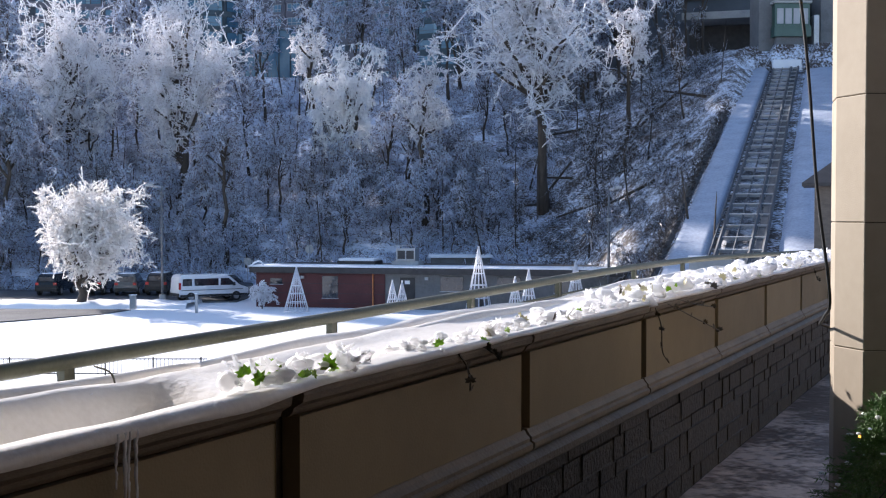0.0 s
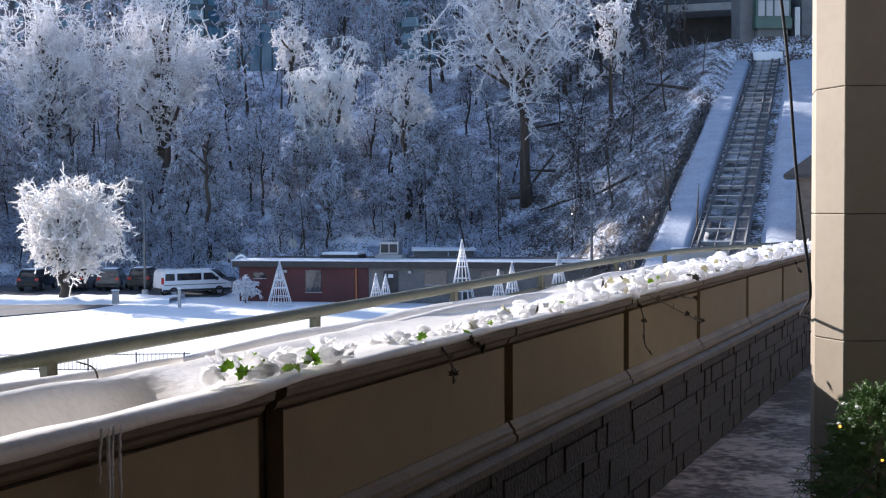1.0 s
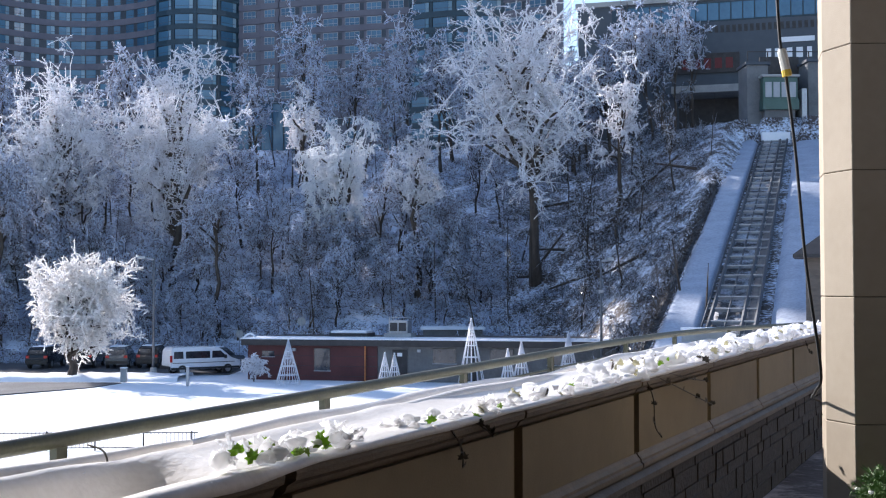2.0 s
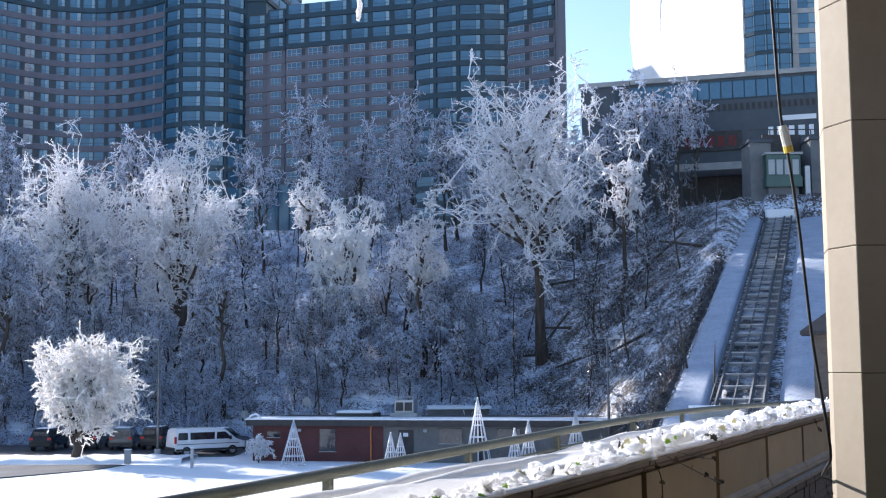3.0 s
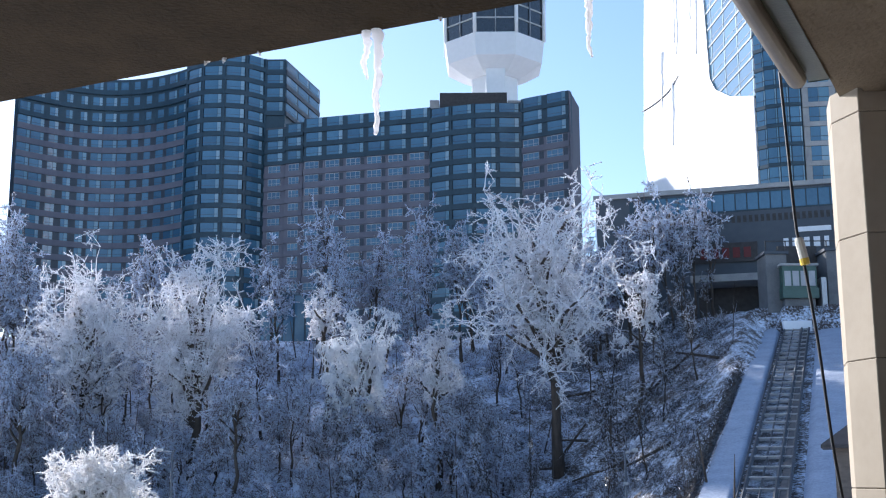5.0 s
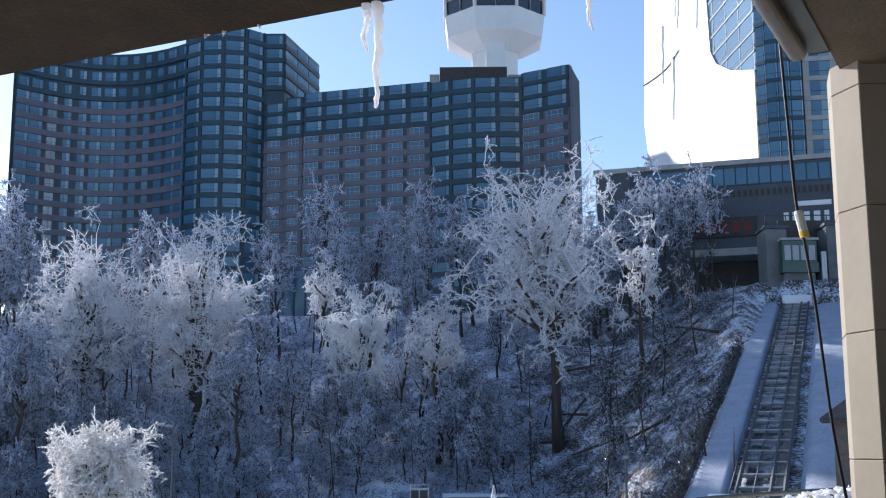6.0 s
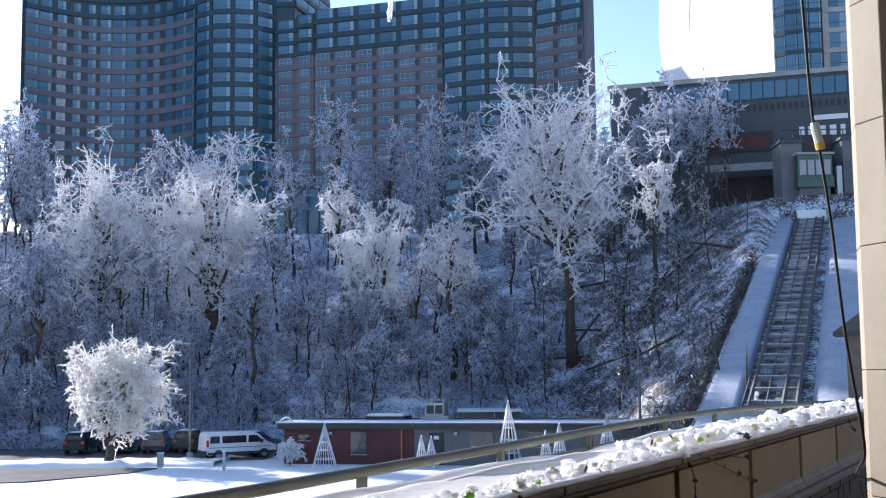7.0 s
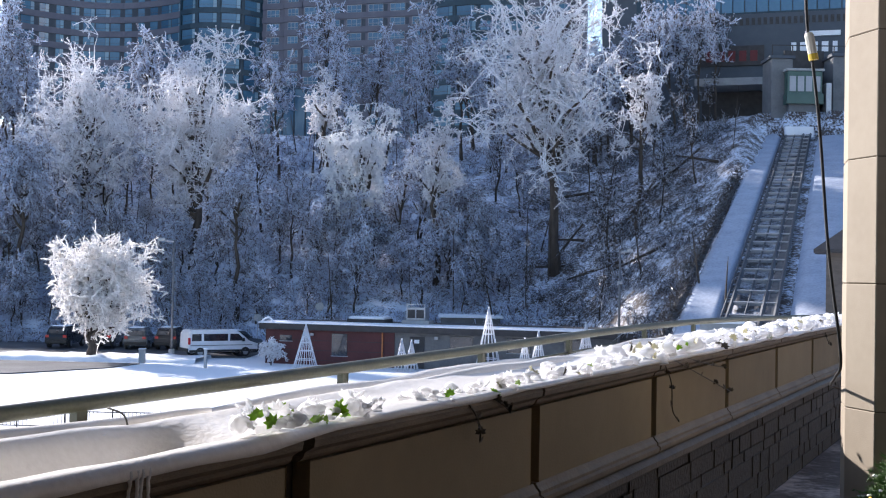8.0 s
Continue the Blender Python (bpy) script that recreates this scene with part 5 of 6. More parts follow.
def van():
    top = thing("passenger_van", "white passenger van with dark windows in the parking lot", "van", (-17.7, 91.4, -4.92), rz=33)
    bm = bmesh.new()
    side_prism(bm, [(-2.72, 0.38), (2.7, 0.38), (2.78, 0.7), (2.68, 1.0), (2.1, 1.18), (1.3, 1.86), (0.9, 2.0), (-2.5, 2.04), (-2.7, 1.8), (-2.76, 0.8)], 0.99, 0.86, bevel=0.07)
    part("body", bm, M_WHITECAR, top)
    for x0, x1, x2, x3 in ((-2.5, -1.75, -1.75, -2.45), (-1.55, 0.35, 0.35, -1.55), (0.5, 1.75, 1.2, 0.55)):
        bm = bmesh.new()
        side_prism(bm, [(x0, 1.2), (x1, 1.2), (x2, 1.72), (x3, 1.72)], 0.012, 0.012, bevel=0.004)
        for v in bm.verts:
            v.co.y -= 0.99 - 0.13 * (v.co.z - 0.38) / 1.66 + 0.012
        part("side_window", bm, M_DARKGLASS, top)
    part("sill_trim", one_box(-2.7, 2.65, -1.02, -0.97, 0.4, 0.55, 0.01), M_BLACK, top)
    part("rub_strip", one_box(-2.6, 2.3, -0.995, -0.955, 0.86, 0.9, 0.005), M_DARKTRIM, top)
    part("rear_bumper", one_box(-2.86, -2.74, -0.9, 0.9, 0.42, 0.66, 0.03), M_BLACK, top)
    part("front_bumper", one_box(2.74, 2.84, -0.85, 0.85, 0.42, 0.62, 0.03), M_BLACK, top)
    part("tail_lamp", one_box(-2.79, -2.62, -1.0, -0.9, 0.95, 1.45, 0.02), M_TAIL, top, "red tail lamp")
    part("head_lamp", one_box(2.5, 2.76, -0.97, -0.82, 0.8, 1.0, 0.02), M_HEAD, top, "clear head lamp")
    part("mirror", one_box(1.45, 1.62, -1.16, -1.0, 1.15, 1.42, 0.02), M_BLACK, top)
    bm = bmesh.new()
    side_prism(bm, [(1.42, 1.8), (2.12, 1.2), (2.15, 1.22), (1.46, 1.83)], 0.8, 0.76, bevel=0.01)
    part("windscreen", bm, M_DARKGLASS, top)
    for wx in (-1.85, 1.75):
        for wy in (-0.88, 0.88):
            wheel(top, wx, wy, 0.36)


van()


# ---- lamps, bollards, fence ----
def lot_lamp(x, y, ztop, arm, label):
    top = thing("street_lamp", label, "street lamp", (x, y, 0), "lot lamps")
    z0 = hill(x, y)
    tube("pole", [(0, 0, z0 - 0.3), (0, 0, ztop)], 0.1, M_POLE, top, 10, r2=0.075)
    tube("base", [(0, 0, z0 - 0.3), (0, 0, z0 + 0.6)], 0.24, M_CONCRETE, top, 12)
    tube("arm", [(0, 0, ztop - 0.12), (arm * 0.8, 0, ztop)], 0.09, M_STEEL, top, 8)
    x0, x1 = sorted((arm * 0.55, arm * 1.1))
    part("lamp_head", one_box(x0, x1, -0.25, 0.25, ztop - 0.08, ztop + 0.16, 0.04), M_STEEL, top)
    if arm < 0:
        part("lamp_visor", one_box(arm * 1.12, arm * 1.02, -0.16, 0.16, ztop - 0.5, ztop + 0.05, 0.03), M_CONCRETE, top)
    else:
        part("cross_bracket", one_box(-0.18, 0.18, -0.12, 0.12, ztop - 2.2, ztop - 2.0, 0.03), M_STEEL, top)


lot_lamp(-21.0, 90.2, 3.75, -1.1, "tall grey parking-lot lamp with one arm")
lot_lamp(11.0, 80.1, 3.35, 0.75, "tall dark parking-lot lamp at the foot of the hill")


def bollard(x, y, h, w, mats, label):
    top = thing("bollard", label, "bollard", (x, y, -4.95))
    part("shaft", one_box(-w / 2, w / 2, -w / 2, w / 2, 0, h, 0.04), mats, top)
    part("cap", one_box(-w / 2 - 0.03, w / 2 + 0.03, -w / 2 - 0.03, w / 2 + 0.03, h, h + 0.06, 0.02), M_SNOW, top, "snowy cap")


bollard(-21.5, 83.6, 0.95, 0.4, M_CONCRETE, "square concrete bollard by the road")
bollard(-16.4, 80.2, 1.25, 0.2, M_STEEL, "slim pale post at the edge of the lawn")


def lawn_fence():
    top = thing("fence", "low black iron fence on the snowy lawn", "fence")
    x = -19.6
    while x < -9.5:
        part("post", one_box(x - 0.025, x + 0.025, 48.97, 49.03, -5.3, -4.2), M_BLACK, top)
        x += 1.95
    for z in (-4.3, -4.9):
        part("rail", one_box(-19.6, -9.6, 48.98, 49.02, z, z + 0.04), M_BLACK, top)
    n = 0
    x = -19.5
    while x < -9.7:
        part("picket", one_box(x - 0.008, x + 0.008, 48.99, 49.01, -4.9, -4.25), M_BLACK, top)
        x += 0.16


lawn_fence()


# ---- low service building ----
def service_building():
    top = thing("service_building", "low dark red service building with flat snowy roof", "building")
    a, b = Vector((-13.4, 86.5, 0)), Vector((12.0, 80.5, 0))
    t = (b - a).normalized()
    m = Matrix(((t.x, -t.y, 0, a.x), (t.y, t.x, 0, a.y), (0, 0, 1, 0), (0, 0, 0, 1)))
    L = (b - a).length

    def bp(name, bm, mat, label=""):
        ob = part(name, bm, mat, top, label)
        ob.matrix_basis = m
        return ob

    bp("red_wall", one_box(0, 9.6, 0, 8, -5.2, -2.55), M_REDWALL)
    bp("grey_wall", one_box(9.603, L, 0.05, 8, -5.2, -2.55), M_GREYWALL, "grey block wall section")
    bp("fascia", one_box(-0.35, L + 0.3, -0.45, 8.3, -2.55, -2.12, 0.02), M_DARKTRIM, "dark roof fascia")
    bp("roof", one_box(-0.4, L + 0.35, -0.5, 3.2, -2.118, -2.04, 0.02), M_SNOW, "snow-covered flat roof")
    for x0, x1, z0, z1 in ((1.1, 2.0, -3.35, -2.95), (5.0, 6.15, -4.3, -2.75), (13.6, 15.2, -3.7, -2.7), (17.6, 19.2, -3.7, -2.7), (21.5, 23, -3.7, -2.7)):
        w = bp("window", one_box(x0, x1, -0.05, 0.03, z0, z1, 0.01), M_DARKGLASS)
        f = part("window_frame", one_box(x0 - 0.06, x1 + 0.06, -0.03, 0.02, z0 - 0.06, z0 - 0.005, 0.005), M_STEEL, w)
    d = bp("door", one_box(10.7, 11.75, -0.03, 0.045, -5.0, -2.8, 0.01), M_DARKTRIM, "dark red-brown door")
    part("door_sign", one_box(11.05, 11.4, -0.06, -0.035, -3.25, -3.0), M_LETTER, d)
    bp("orange_downpipe", one_box(8.7, 8.78, -0.12, -0.02, -5.1, -2.2), material("rust_orange_pipe", (0.45, 0.15, 0.04), (0.55, 0.2, 0.06), 5, 0.6), "rust orange downpipe")
    for x in (3.4, 12.5):
        bp("wall_lamp", one_box(x, x + 0.25, -0.2, -0.004, -2.95, -2.75, 0.03), M_STEEL)
    bp("pilaster", one_box(16.3, 16.6, -0.1, 0.045, -5.1, -2.56, 0.01), M_DARKTRIM)
    for z in (-3.3, -4.0, -4.7):
        bp("siding_joint", one_box(0.02, 9.55, -0.012, -0.003, z, z + 0.03), M_DARKTRIM)
    skl = thing("rooftop_unit", "pale metal air-handling unit on the flat roof", "air unit")
    skl.matrix_basis = m
    part("plinth", one_box(9.4, 11.4, 2.4, 4, -2.122, -1.75, 0.02), M_CONCRETE, skl)
    part("housing", one_box(9.7, 11.1, 2.6, 3.8, -1.75, -0.85, 0.03), M_STEEL, skl)
    for i in range(2):
        part("fan_grille", one_box(9.8 + i * 0.65, 10.35 + i * 0.65, 2.56, 2.603, -1.6, -1.0, 0.01), M_DARKTRIM, skl)
    for x in (9.75, 11.05):
        for y in (2.65, 3.75):
            part("guard_post", one_box(x - 0.025, x + 0.025, y - 0.025, y + 0.025, -0.85, -0.62), M_STEEL, skl)
    part("guard_rail", one_box(9.7, 11.1, 2.62, 2.66, -0.64, -0.6), M_STEEL, skl)
    bt = thing("roof_skylight", "low snow-topped skylight on the flat roof", "skylight")
    bt.matrix_basis = m
    part("curb", one_box(5.1, 8.0, 3, 5, -2.122, -1.8, 0.02), M_DARKTRIM, bt)
    part("dome", one_box(5.2, 7.9, 3.1, 4.9, -1.8, -1.62, 0.06), M_SNOW, bt)
    pipe = thing("roof_vent_hood", "small curved frosted vent pipe at the roof corner", "vent")
    pipe.matrix_basis = m
    V, F = [], []
    tube_data(V, F, spline([(-0.55, 0.2, -2.2), (-0.2, 0.2, -1.85), (0.2, 0.2, -1.75), (0.5, 0.2, -2.05)], 4), [0.07] * 13, 8)
    raw("hood", V, F, M_SNOW, pipe, smooth=True)


service_building()
shed = thing("roof_shed", "grey-green shed behind the service building", "shed", (1.4, 97.5, 0))
part("wall", one_box(-2.4, 2.4, 0, 4, -5, -1.9, 0.02), M_GREYWALL, shed)
part("roof", one_box(-2.6, 2.6, -0.3, 4.3, -1.9, -1.7, 0.03), M_SNOW, shed)
sg = thing("sign_post", "small round road sign on a pole", "sign", (-10.35, 93.5, 0))
tube("pole", [(0, 0, -5), (0, 0, -0.9)], 0.05, M_STEEL, sg, 8)
V, F = [], []
tube_data(V, F, [Vector((0, -0.04, -1.1)), Vector((0, 0.02, -1.1))], [0.33, 0.33], 16)
raw("disc", V, F, M_CONCRETE, sg)
sg2 = copy_thing(sg, pose(-16.6, 102.5, -1.3))


def light_cone(x, y, h, r, label):
    """Wire light tree: sloping strings, rings and a tip, all iced white."""
    top = thing("light_tree", label, "light tree", (x, y, -4.95), "wire light trees")
    n = 12
    for k in range(n):
        a = 2 * math.pi * k / n
        tube("light_string", [(r * math.cos(a), r * math.sin(a), 0), (0.03 * math.cos(a), 0.03 * math.sin(a), h)], 0.03, M_FROST, top, 4)
    for q in (0.02, 0.22, 0.42, 0.6, 0.76, 0.9):
        rr = r * (1 - q)
        tube("ring", [(rr * math.cos(2 * math.pi * k / 16), rr * math.sin(2 * math.pi * k / 16), h * q) for k in range(17)], 0.028, M_FROST, top, 4)
    tube("tip", [(0, 0, h - 0.05), (0, 0, h + 0.12)], 0.06, M_FROST, top, 6)


for x, h, r in ((-9.85, 2.95, 0.85), (2.4, 4.3, 0.9), (-3.4, 2.05, 0.5), (-2.75, 2.0, 0.5), (4.75, 2.35, 0.55), (5.65, 2.85, 0.65), (8.75, 3.45, 0.8)):
    light_cone(x, 81.0 if x < 4 else 79.5, h, r, "cone-shaped wire light tree iced white on the lawn" if h < 4 else "tall cone-shaped wire light tree iced white on the lawn")
frosted_tree("low frosted shrub beside the red wall", (-12.6, 84.2, -5.0), 2.3, 1.0, 0.3, 51, 0.5, limbs=9, subs=5, twigs=4, spikes=7, group="", trunk_r=0.05)


# ---- hut beside the incline ----
def hut():
    top = thing("lower_hut", "dark timber hut with overhanging roof by the incline", "hut", (17.9, 55.5, 0), rz=-18)
    part("wall", one_box(-0.8, 3.2, 0, 3, -3, 3.0, 0.02), material("brown_shingle", (0.1, 0.08, 0.065), (0.17, 0.135, 0.11), 2, 0.85, 0, 0.4, stretch=(1, 1, 3)), top)
    bm = bmesh.new()
    prism(bm, [(-1.35, -0.6), (3.8, -0.6), (3.8, 3.6), (-1.35, 3.6)], 2.9, 3.05)
    bmesh.ops.recalc_face_normals(bm, faces=bm.faces)
    part("eave", bm, M_DARKTRIM, top)
    bm = bmesh.new()
    base = [bm.verts.new(c) for c in ((-1.35, -0.6, 3.05), (3.8, -0.6, 3.05), (3.8, 3.6, 3.05), (-1.35, 3.6, 3.05))]
    ridge = [bm.verts.new(c) for c in ((0.4, 1.5, 4.4), (2.4, 1.5, 4.4))]
    for f in ((0, 1, 5, 4), (2, 3, 4, 5)):
        bm.faces.new([(base + ridge)[i] for i in f])
    bm.faces.new((base[1], base[2], ridge[1]))
    bm.faces.new((base[3], base[0], ridge[0]))
    part("roof", bm, M_DARKTRIM, top)
    ap = thing("signal_arm", "short dark pole with a side arm beside the track", "signal", (20.6, 70, 0))
    tube("pole", [(0, 0, hill(20.6, 70) - 0.2), (0, 0, 1.5)], 0.05, M_BLACK, ap, 8)
    tube("arm", [(0, 0, 1.4), (1.5, 0, 1.42)], 0.05, M_BLACK, ap, 8)


hut()
gw = thing("guard_wall", "white snow-topped guard wall at the foot of the incline", "wall", (9.5, 58, 0), rz=-20)
part("wall", one_box(2.3, 4.3, 0, 0.3, -5, -0.5, 0.03), M_CONCRETE, gw)
part("snow_cap", one_box(2.25, 4.35, -0.05, 0.35, -0.5, -0.35, 0.05), M_SNOW, gw)


# ---- ivy with clumped snow on the coping ----
def leaf_mesh(name, mat, thick=0.0012):
    pts = [(0, 0), (0.35, -0.22), (0.95, -0.05), (0.7, 0.3), (1.0, 0.72), (0.5, 0.66), (0.28, 1.25), (0, 0.98)]
    outline = pts + [(-x, y) for x, y in reversed(pts[1:-1])]
    bm = bmesh.new()
    lo = [bm.verts.new((x * 0.03, y * 0.03, 0.004 * (abs(x) - 0.5))) for x, y in outline]
    c = bm.verts.new((0, 0.012, 0.004))
    for i in range(len(lo)):
        bm.faces.new((lo[i], lo[(i + 1) % len(lo)], c))
    ex = bmesh.ops.extrude_face_region(bm, geom=list(bm.faces))
    for v in ex["geom"]:
        if isinstance(v, bmesh.types.BMVert):
            v.co.z -= thick
    bmesh.ops.recalc_face_normals(bm, faces=bm.faces)
    me = bpy.data.meshes.new(name)
    bm.to_mesh(me)
    bm.free()
    me.materials.append(mat)
    return me


LEAF = leaf_mesh("leaf", M_IVY)
LEAF_DARK = leaf_mesh("leaf", M_VINE)
LEAF_PALE = leaf_mesh("leaf", frost_material("frosted_leaf", (0.6, 0.58, 0.42), (0.35, 0.33, 0.18), 0.5))


LEAF_SNOW = leaf_mesh("leaf", M_CLUMP, 0.007)


def blob(V, F, c, r, rnd, squash=0.75):
    bm = bmesh.new()
    bmesh.ops.create_icosphere(bm, subdivisions=2, radius=1)
    o = Vector((rnd.random() * 50, rnd.random() * 50, 0))
    i = len(V)
    sx, sy = rnd.uniform(0.75, 1.35), rnd.uniform(0.75, 1.35)
    for v in bm.verts:
        k = r * (1 + 0.5 * noise.noise(v.co * 1.1 + o) + 0.12 * noise.noise(v.co * 3 + o))
        V.append((c.x + v.co.x * k * sx, c.y + v.co.y * k * sy, c.z + v.co.z * k * squash))
    for f in bm.faces:
        F.append(tuple(i + v.index for v in f.verts))
    bm.free()


def ivy_patch(s0, s1, leaves, clumps, seed, label, trail=(), rmin=0.016, rmax=0.036, v0=-1.95, v1=-1.78, rise=0.05, dry=0):
    rnd = random.Random(seed)
    top = thing("ivy", label, "ivy", wp((s0 + s1) / 2, VF, 1.12), "ivy on the coping")
    inv = Matrix.Translation(-wp((s0 + s1) / 2, VF, 1.12))
    for i in range(leaves):
        p = wp(rnd.uniform(s0, s1), rnd.uniform(-1.87, -1.775), 1.13 + rnd.uniform(0.0, rise))
        m = inv @ Matrix.Translation(p) @ Euler((rnd.uniform(0.5, 1.7), rnd.uniform(-0.6, 0.6), rnd.uniform(-0.9, 0.9))).to_matrix().to_4x4() @ Matrix.Scale(rnd.uniform(0.55, 0.95), 4)
        share("leaf", LEAF, top, m)
    for i in range(dry):
        p = wp(rnd.uniform(s0, s1), rnd.uniform(-1.95, -1.77), 1.135 + rnd.uniform(0.0, rise * 0.9))
        m = inv @ Matrix.Translation(p) @ Euler((rnd.uniform(0.3, 2.0), rnd.uniform(-0.8, 0.8), rnd.uniform(-2, 2))).to_matrix().to_4x4() @ Matrix.Scale(rnd.uniform(0.6, 1.1), 4)
        share("leaf", LEAF_PALE if i % 3 else LEAF_DARK, top, m)
    for i in range(int(clumps * (0.7 if s0 < 3 else 0.15))):
        p = wp(rnd.uniform(s0, s1), rnd.uniform(v0, v1 + 0.005), 1.14 + rnd.uniform(0.0, rise))
        m = inv @ Matrix.Translation(p) @ Euler((rnd.uniform(0.1, 1.5), rnd.uniform(-0.8, 0.8), rnd.uniform(-3, 3))).to_matrix().to_4x4() @ Matrix.Scale(rnd.uniform(0.7, 1.2), 4)
        share("leaf", LEAF_SNOW, top, m)
    for pts in trail:
        w = [inv @ wp(*q) for q in pts]
        path = spline(w, 5)
        tube("vine", path, 0.0035, M_VINE, top, 6)
        for p in path[3::3]:
            m = Matrix.Translation(p) @ Euler((rnd.uniform(0.8, 2.2), rnd.uniform(-0.8, 0.8), rnd.uniform(-2, 2))).to_matrix().to_4x4() @ Matrix.Scale(rnd.uniform(0.5, 0.95), 4)
            share("leaf", LEAF_DARK, top, m)
    V, F = [], []
    for i in range(int(clumps * 1.15)):
        s = rnd.uniform(s0, s1)
        r = 0.72 * (rmin * 0.8 + (rmax * 1.25 - rmin * 0.8) * rnd.random() ** 2.4)
        s += 0.12 * noise.noise(Vector((i * 7.1, seed, 0)))
        blob(V, F, wp(s, rnd.uniform(v0, v1), 1.132 + rnd.uniform(0.0, rise) * 0.8), r, rnd)
    tagged(raw("snow_clump", V, F, M_CLUMP, smooth=True), "rounded lumps of snow caught on the ivy", "snow", kind="stuff")


ivy_patch(2.62, 3.28, 13, 38, 1, "green ivy leaves poking from lumps of snow on the coping", v0=-1.93, v1=-1.77, rise=0.06, rmin=0.02, rmax=0.04)
ivy_patch(3.6, 4.1, 2, 22, 2, "ivy sprig trailing dark leaves over the coping edge", [[(3.83, -1.79, 1.13), (3.88, -1.77, 1.07), (3.93, -1.775, 1.02), (3.92, -1.77, 0.97)], [(4.02, -1.79, 1.13), (4.12, -1.772, 1.09), (4.2, -1.772, 1.05)]], rise=0.03)
ivy_patch(4.15, 5.1, 1, 40, 3, "snow-buried ivy on the coping", rise=0.03, v0=-1.96, dry=6)
ivy_patch(5.1, 6.1, 1, 40, 4, "snow-buried ivy along the coping", rise=0.03, v0=-2.0)
ivy_patch(6.0, 7.4, 2, 70, 5, "pale frosted ivy and snow lumps with trailing stems", [[(6.35, -1.79, 1.13), (6.45, -1.77, 1.0), (6.5, -1.775, 0.85), (6.6, -1.77, 0.78)], [(6.5, -1.79, 1.13), (7.0, -1.77, 1.02), (7.6, -1.775, 0.9), (7.9, -1.775, 0.84)], [(6.8, -1.79, 1.12), (7.3, -1.772, 1.05), (7.8, -1.775, 1.0)]], rmin=0.025, rmax=0.06, rise=0.07, v0=-2.05, dry=26)
ivy_patch(7.4, 9.6, 1, 100, 6, "frosted ivy under lumps of snow on the far coping", rmin=0.025, rmax=0.06, rise=0.06, v0=-2.1, dry=22)
ivy_patch(9.6, 14.5, 1, 180, 7, "frosted ivy under lumps of snow at the end of the coping", [[(11.9, -1.79, 1.12), (12.0, -1.77, 1.0), (12.2, -1.775, 0.95)]], rmin=0.025, rmax=0.065, rise=0.07, v0=-2.15, dry=26)


# ---- ice ----
def ice_glass():
    m = bpy.data.materials.new("clear_ice")
    m.use_nodes = True
    b = m.node_tree.nodes["Principled BSDF"]
    b.inputs["Base Color"].default_value = (0.93, 0.95, 0.97, 1)
    b.inputs["Roughness"].default_value = 0.25
    b.inputs["Transmission Weight"].default_value = 0.25
    b.inputs["IOR"].default_value = 1.31
    n = m.node_tree.nodes.new("ShaderNodeTexNoise")
    n.inputs["Scale"].default_value = 40
    bp = m.node_tree.nodes.new("ShaderNodeBump")
    bp.inputs["Strength"].default_value = 0.5
    m.node_tree.links.new(n.outputs["Fac"], bp.inputs["Height"])
    m.node_tree.links.new(bp.outputs[0], b.inputs["Normal"])
    return m


M_CLEARICE = ice_glass()


def icicle(p, ln, r, seed, label="knobbly white icicle hanging from the canopy edge", group="canopy icicles"):
    rnd = random.Random(seed)
    top = tagged(new("icicle"), label, "icicle", group)
    top.location = p
    V, F = [], []
    n = 26
    pts, rs = [], []
    x = y = 0.0
    for i in range(n + 1):
        t = i / n
        x += rnd.uniform(-1, 1) * r * 0.22
        y += rnd.uniform(-1, 1) * r * 0.22
        pts.append(Vector((x, y, 0.01 - ln * t)))
        rs.append(r * (1 - 0.68 * t) * rnd.uniform(0.65, 1.2))
    tube_data(V, F, pts, rs, 10)
    raw("ice_body", V, F, M_CLUMP if r > 0.009 else M_CLEARICE, top, smooth=True)


for q, (v, ln, r) in enumerate(((-2.52, 0.49, 0.03), (-2.57, 0.24, 0.024), (-1.52, 0.3, 0.022), (-3.35, 0.035, 0.012), (-3.45, 0.03, 0.012), (-3.15, 0.03, 0.01), (-2.2, 0.03, 0.01))):
    icicle(wp(4.465, v, 3.6), ln, r, 60 + q)
for q, (s, ln) in enumerate(((2.06, 0.12), (2.085, 0.32), (2.1, 0.2), (2.125, 0.26))):
    icicle(wp(s, -1.777, 1.11), ln, 0.0055, 80 + q, "thin clear icicle dripping from the parapet coping", "coping icicles")
icicle(wp(2.6, -2.34, 1.09), 0.11, 0.013, 90, "pale ice column running down into the planter", "coping icicles")
tube_parent = thing("planter_hose", "short dark stem sticking out of the icy planter", "stem", wp(2.74, -2.36, 1.1))
tube("stem", spline([(0, 0, -0.04), (-0.03, 0.05, 0.03), (-0.09, 0.08, 0.05)], 5), 0.003, M_VINE, tube_parent, 8)


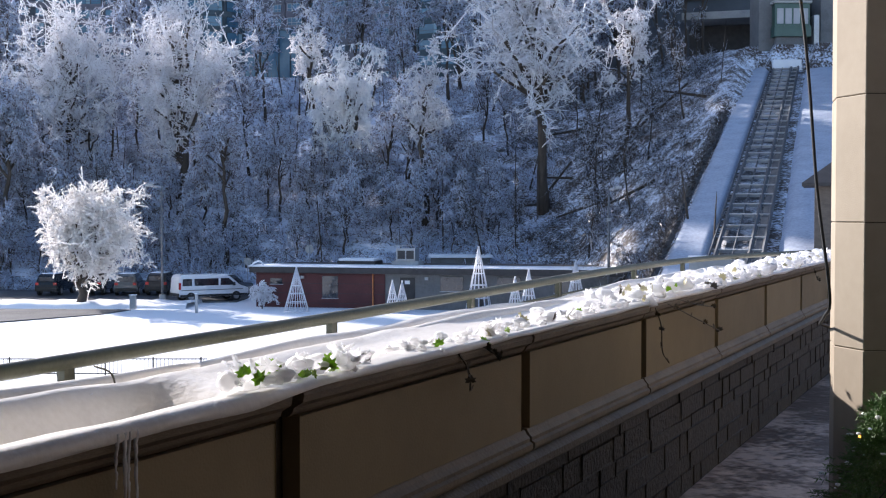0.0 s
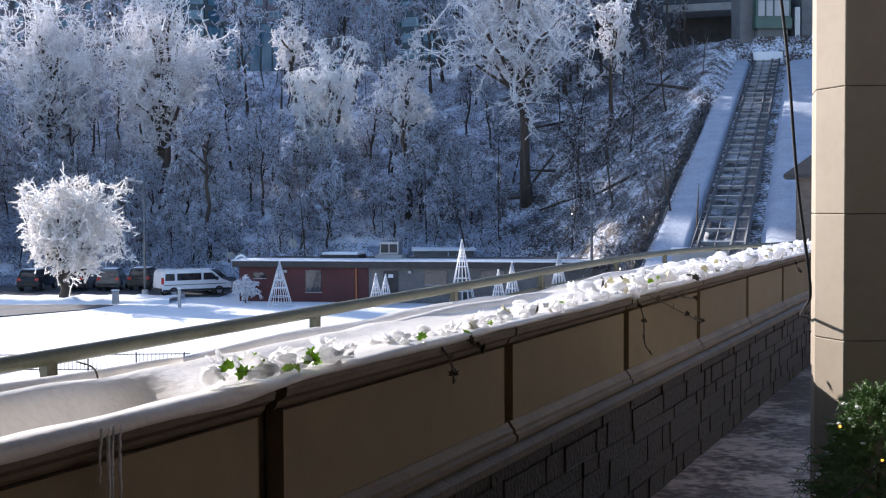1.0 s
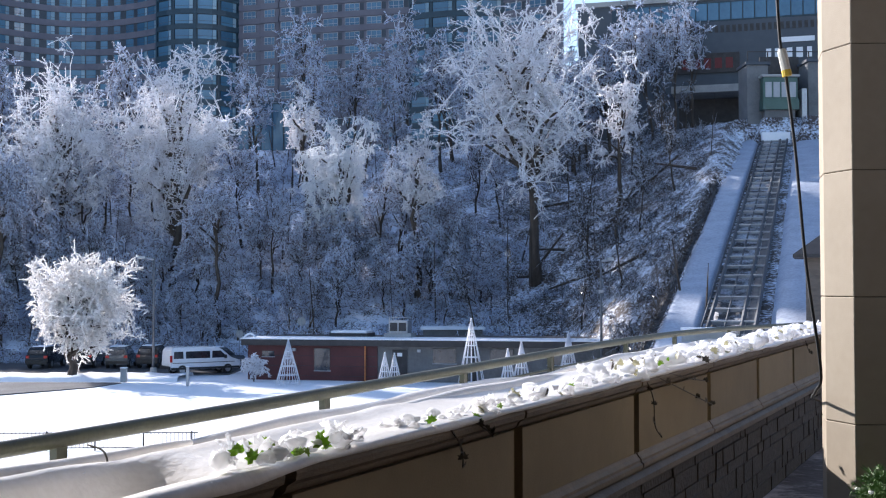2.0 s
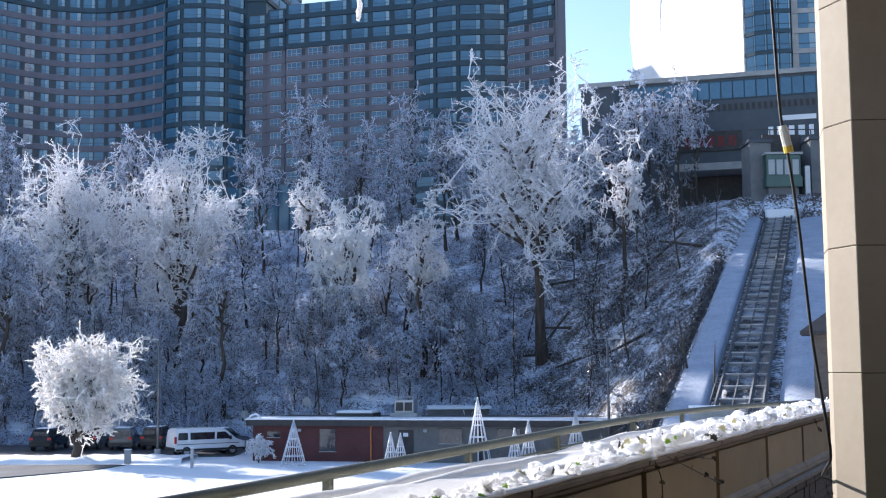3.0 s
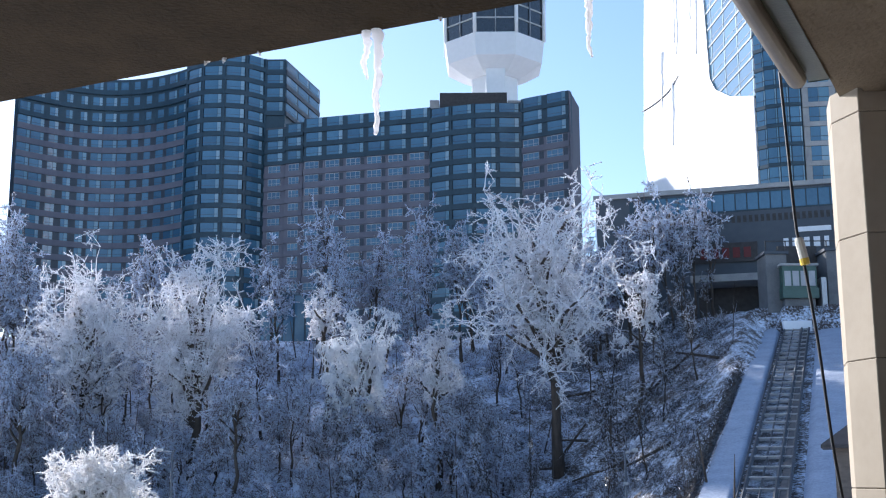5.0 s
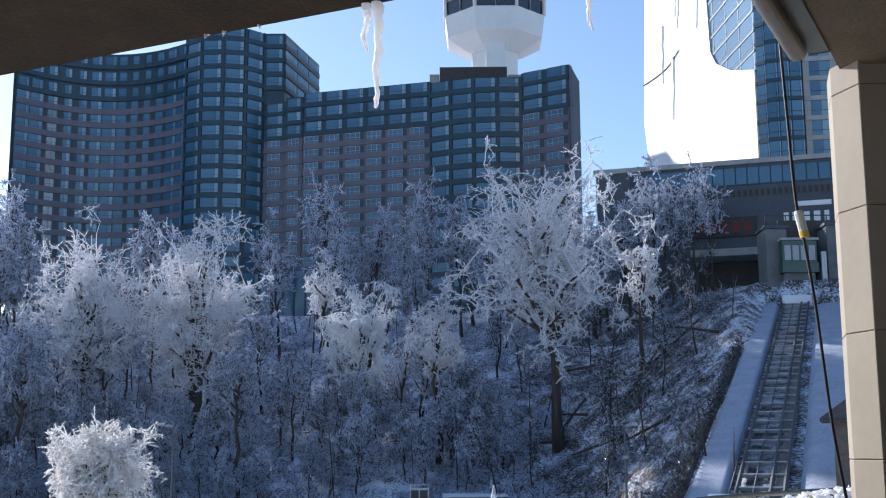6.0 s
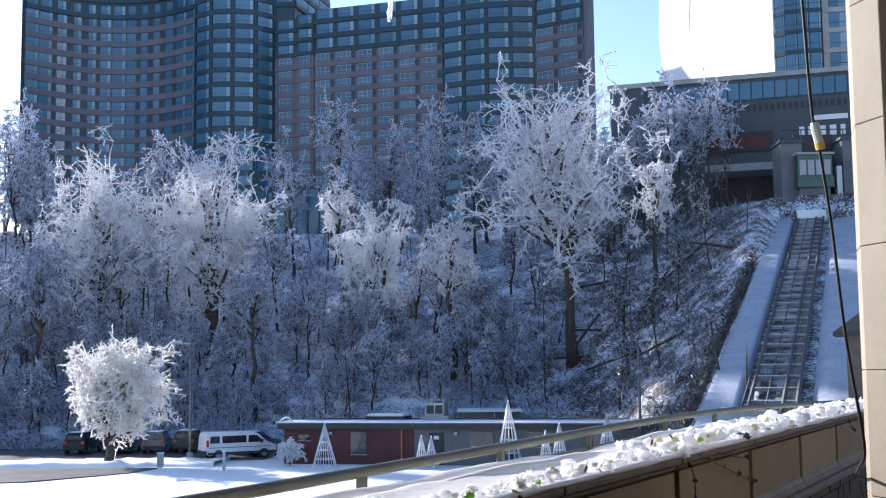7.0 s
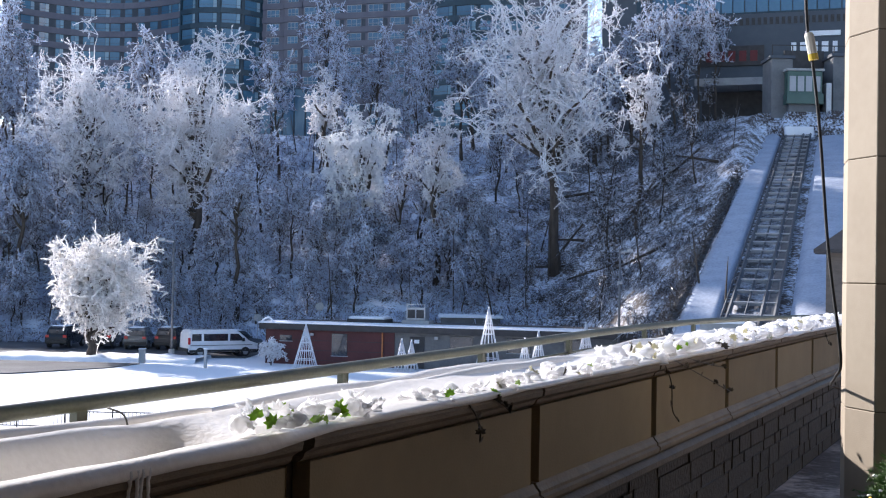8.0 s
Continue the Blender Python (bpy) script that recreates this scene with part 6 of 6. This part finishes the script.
# ---- cable with plug, evergreen bush with lights ----
def cable():
    top = thing("cable", "black hanging power cable with cream and yellow connector", "cable")
    pts = [(1.62, 5.72, 3.6), (1.63, 5.7, 3.23), (1.65, 5.7, 2.8), (1.68, 5.7, 2.6), (1.72, 5.7, 2.25), (1.765, 5.7, 1.71), (1.835, 5.72, 1.22), (1.885, 5.95, 1.1), (1.96, 6.25, 1.04), (2.06, 6.48, 1.0), (2.35, 6.52, 0.9)]
    tube("wire", spline(pts, 6), 0.0075, M_BLACK, top, 8)
    a, b, c = Vector((1.652, 5.68, 2.745)), Vector((1.673, 5.68, 2.645)), Vector((1.679, 5.68, 2.615))
    V, F = [], []
    tube_data(V, F, [a, a.lerp(b, 0.15), b], [0.017, 0.022, 0.022], 10)
    raw("connector", V, F, M_CREAM, top, "cream connector")
    V, F = [], []
    tube_data(V, F, [b, c], [0.023, 0.023], 10)
    raw("connector_end", V, F, M_YELLOW, top, "yellow connector end")


cable()


def spruce():
    rnd = random.Random(9)
    c = (2.07, 5.45, FLOOR_Z)
    top = thing("evergreen_bush", "dark green evergreen bush dusted with snow and string lights", "bush", c)
    tube("stem", [(0, 0, 0), (0, 0, 0.5)], 0.025, M_BARK, top, 8, r2=0.01)
    V, F, SV, SF = [], [], [], []
    for i in range(620):
        h = rnd.random() ** 0.8
        a = rnd.uniform(0, 2 * math.pi)
        r = 0.44 * (1 - h) ** 0.6 + 0.06
        p0 = Vector((math.cos(a) * r * 0.35, math.sin(a) * r * 0.35, 0.1 + 0.78 * h))
        p1 = Vector((math.cos(a) * r * rnd.uniform(0.7, 1.1), math.sin(a) * r * rnd.uniform(0.7, 1.1), 0.08 + 0.8 * h + rnd.uniform(-0.06, 0.06)))
        for k in range(40):
            p = p0.lerp(p1, rnd.random())
            d = ((p1 - p0).normalized() + rvec(rnd) * 1.1).normalized()
            spike(V, F, p, d, rnd.uniform(0.02, 0.04), 0.0024)
        if rnd.random() < 0.12:
            blob(SV, SF, p1, rnd.uniform(0.006, 0.018), rnd, 0.5)
    raw("foliage", V, F, M_PINE, top)
    tagged(raw("snow_dusting", SV, SF, M_CLUMP, top, "white snow dusting", smooth=True), kind="stuff")
    glow = bpy.data.materials.new("amber_bulb")
    glow.use_nodes = True
    bs = glow.node_tree.nodes["Principled BSDF"]
    bs.inputs["Base Color"].default_value = (0.8, 0.35, 0.05, 1)
    bs.inputs["Emission Color"].default_value = (1.0, 0.4, 0.05, 1)
    bs.inputs["Emission Strength"].default_value = 1.5
    for x, y, z in ((-0.32, -0.28, 0.42), (-0.1, -0.3, 0.62), (-0.25, -0.2, 0.75), (0.05, -0.33, 0.5)):
        bm = bmesh.new()
        bmesh.ops.create_uvsphere(bm, u_segments=10, v_segments=8, radius=0.006)
        for v in bm.verts:
            v.co += Vector((x, y, z))
        part("bulb", bm, glow, top, "amber string-light bulb", True)
    tube("light_wire", spline([(-0.42, -0.3, 0.44), (-0.32, -0.29, 0.43), (-0.2, -0.3, 0.5), (-0.1, -0.31, 0.61), (0.05, -0.34, 0.5)], 6), 0.003, M_BLACK, top, 6)


spruce()
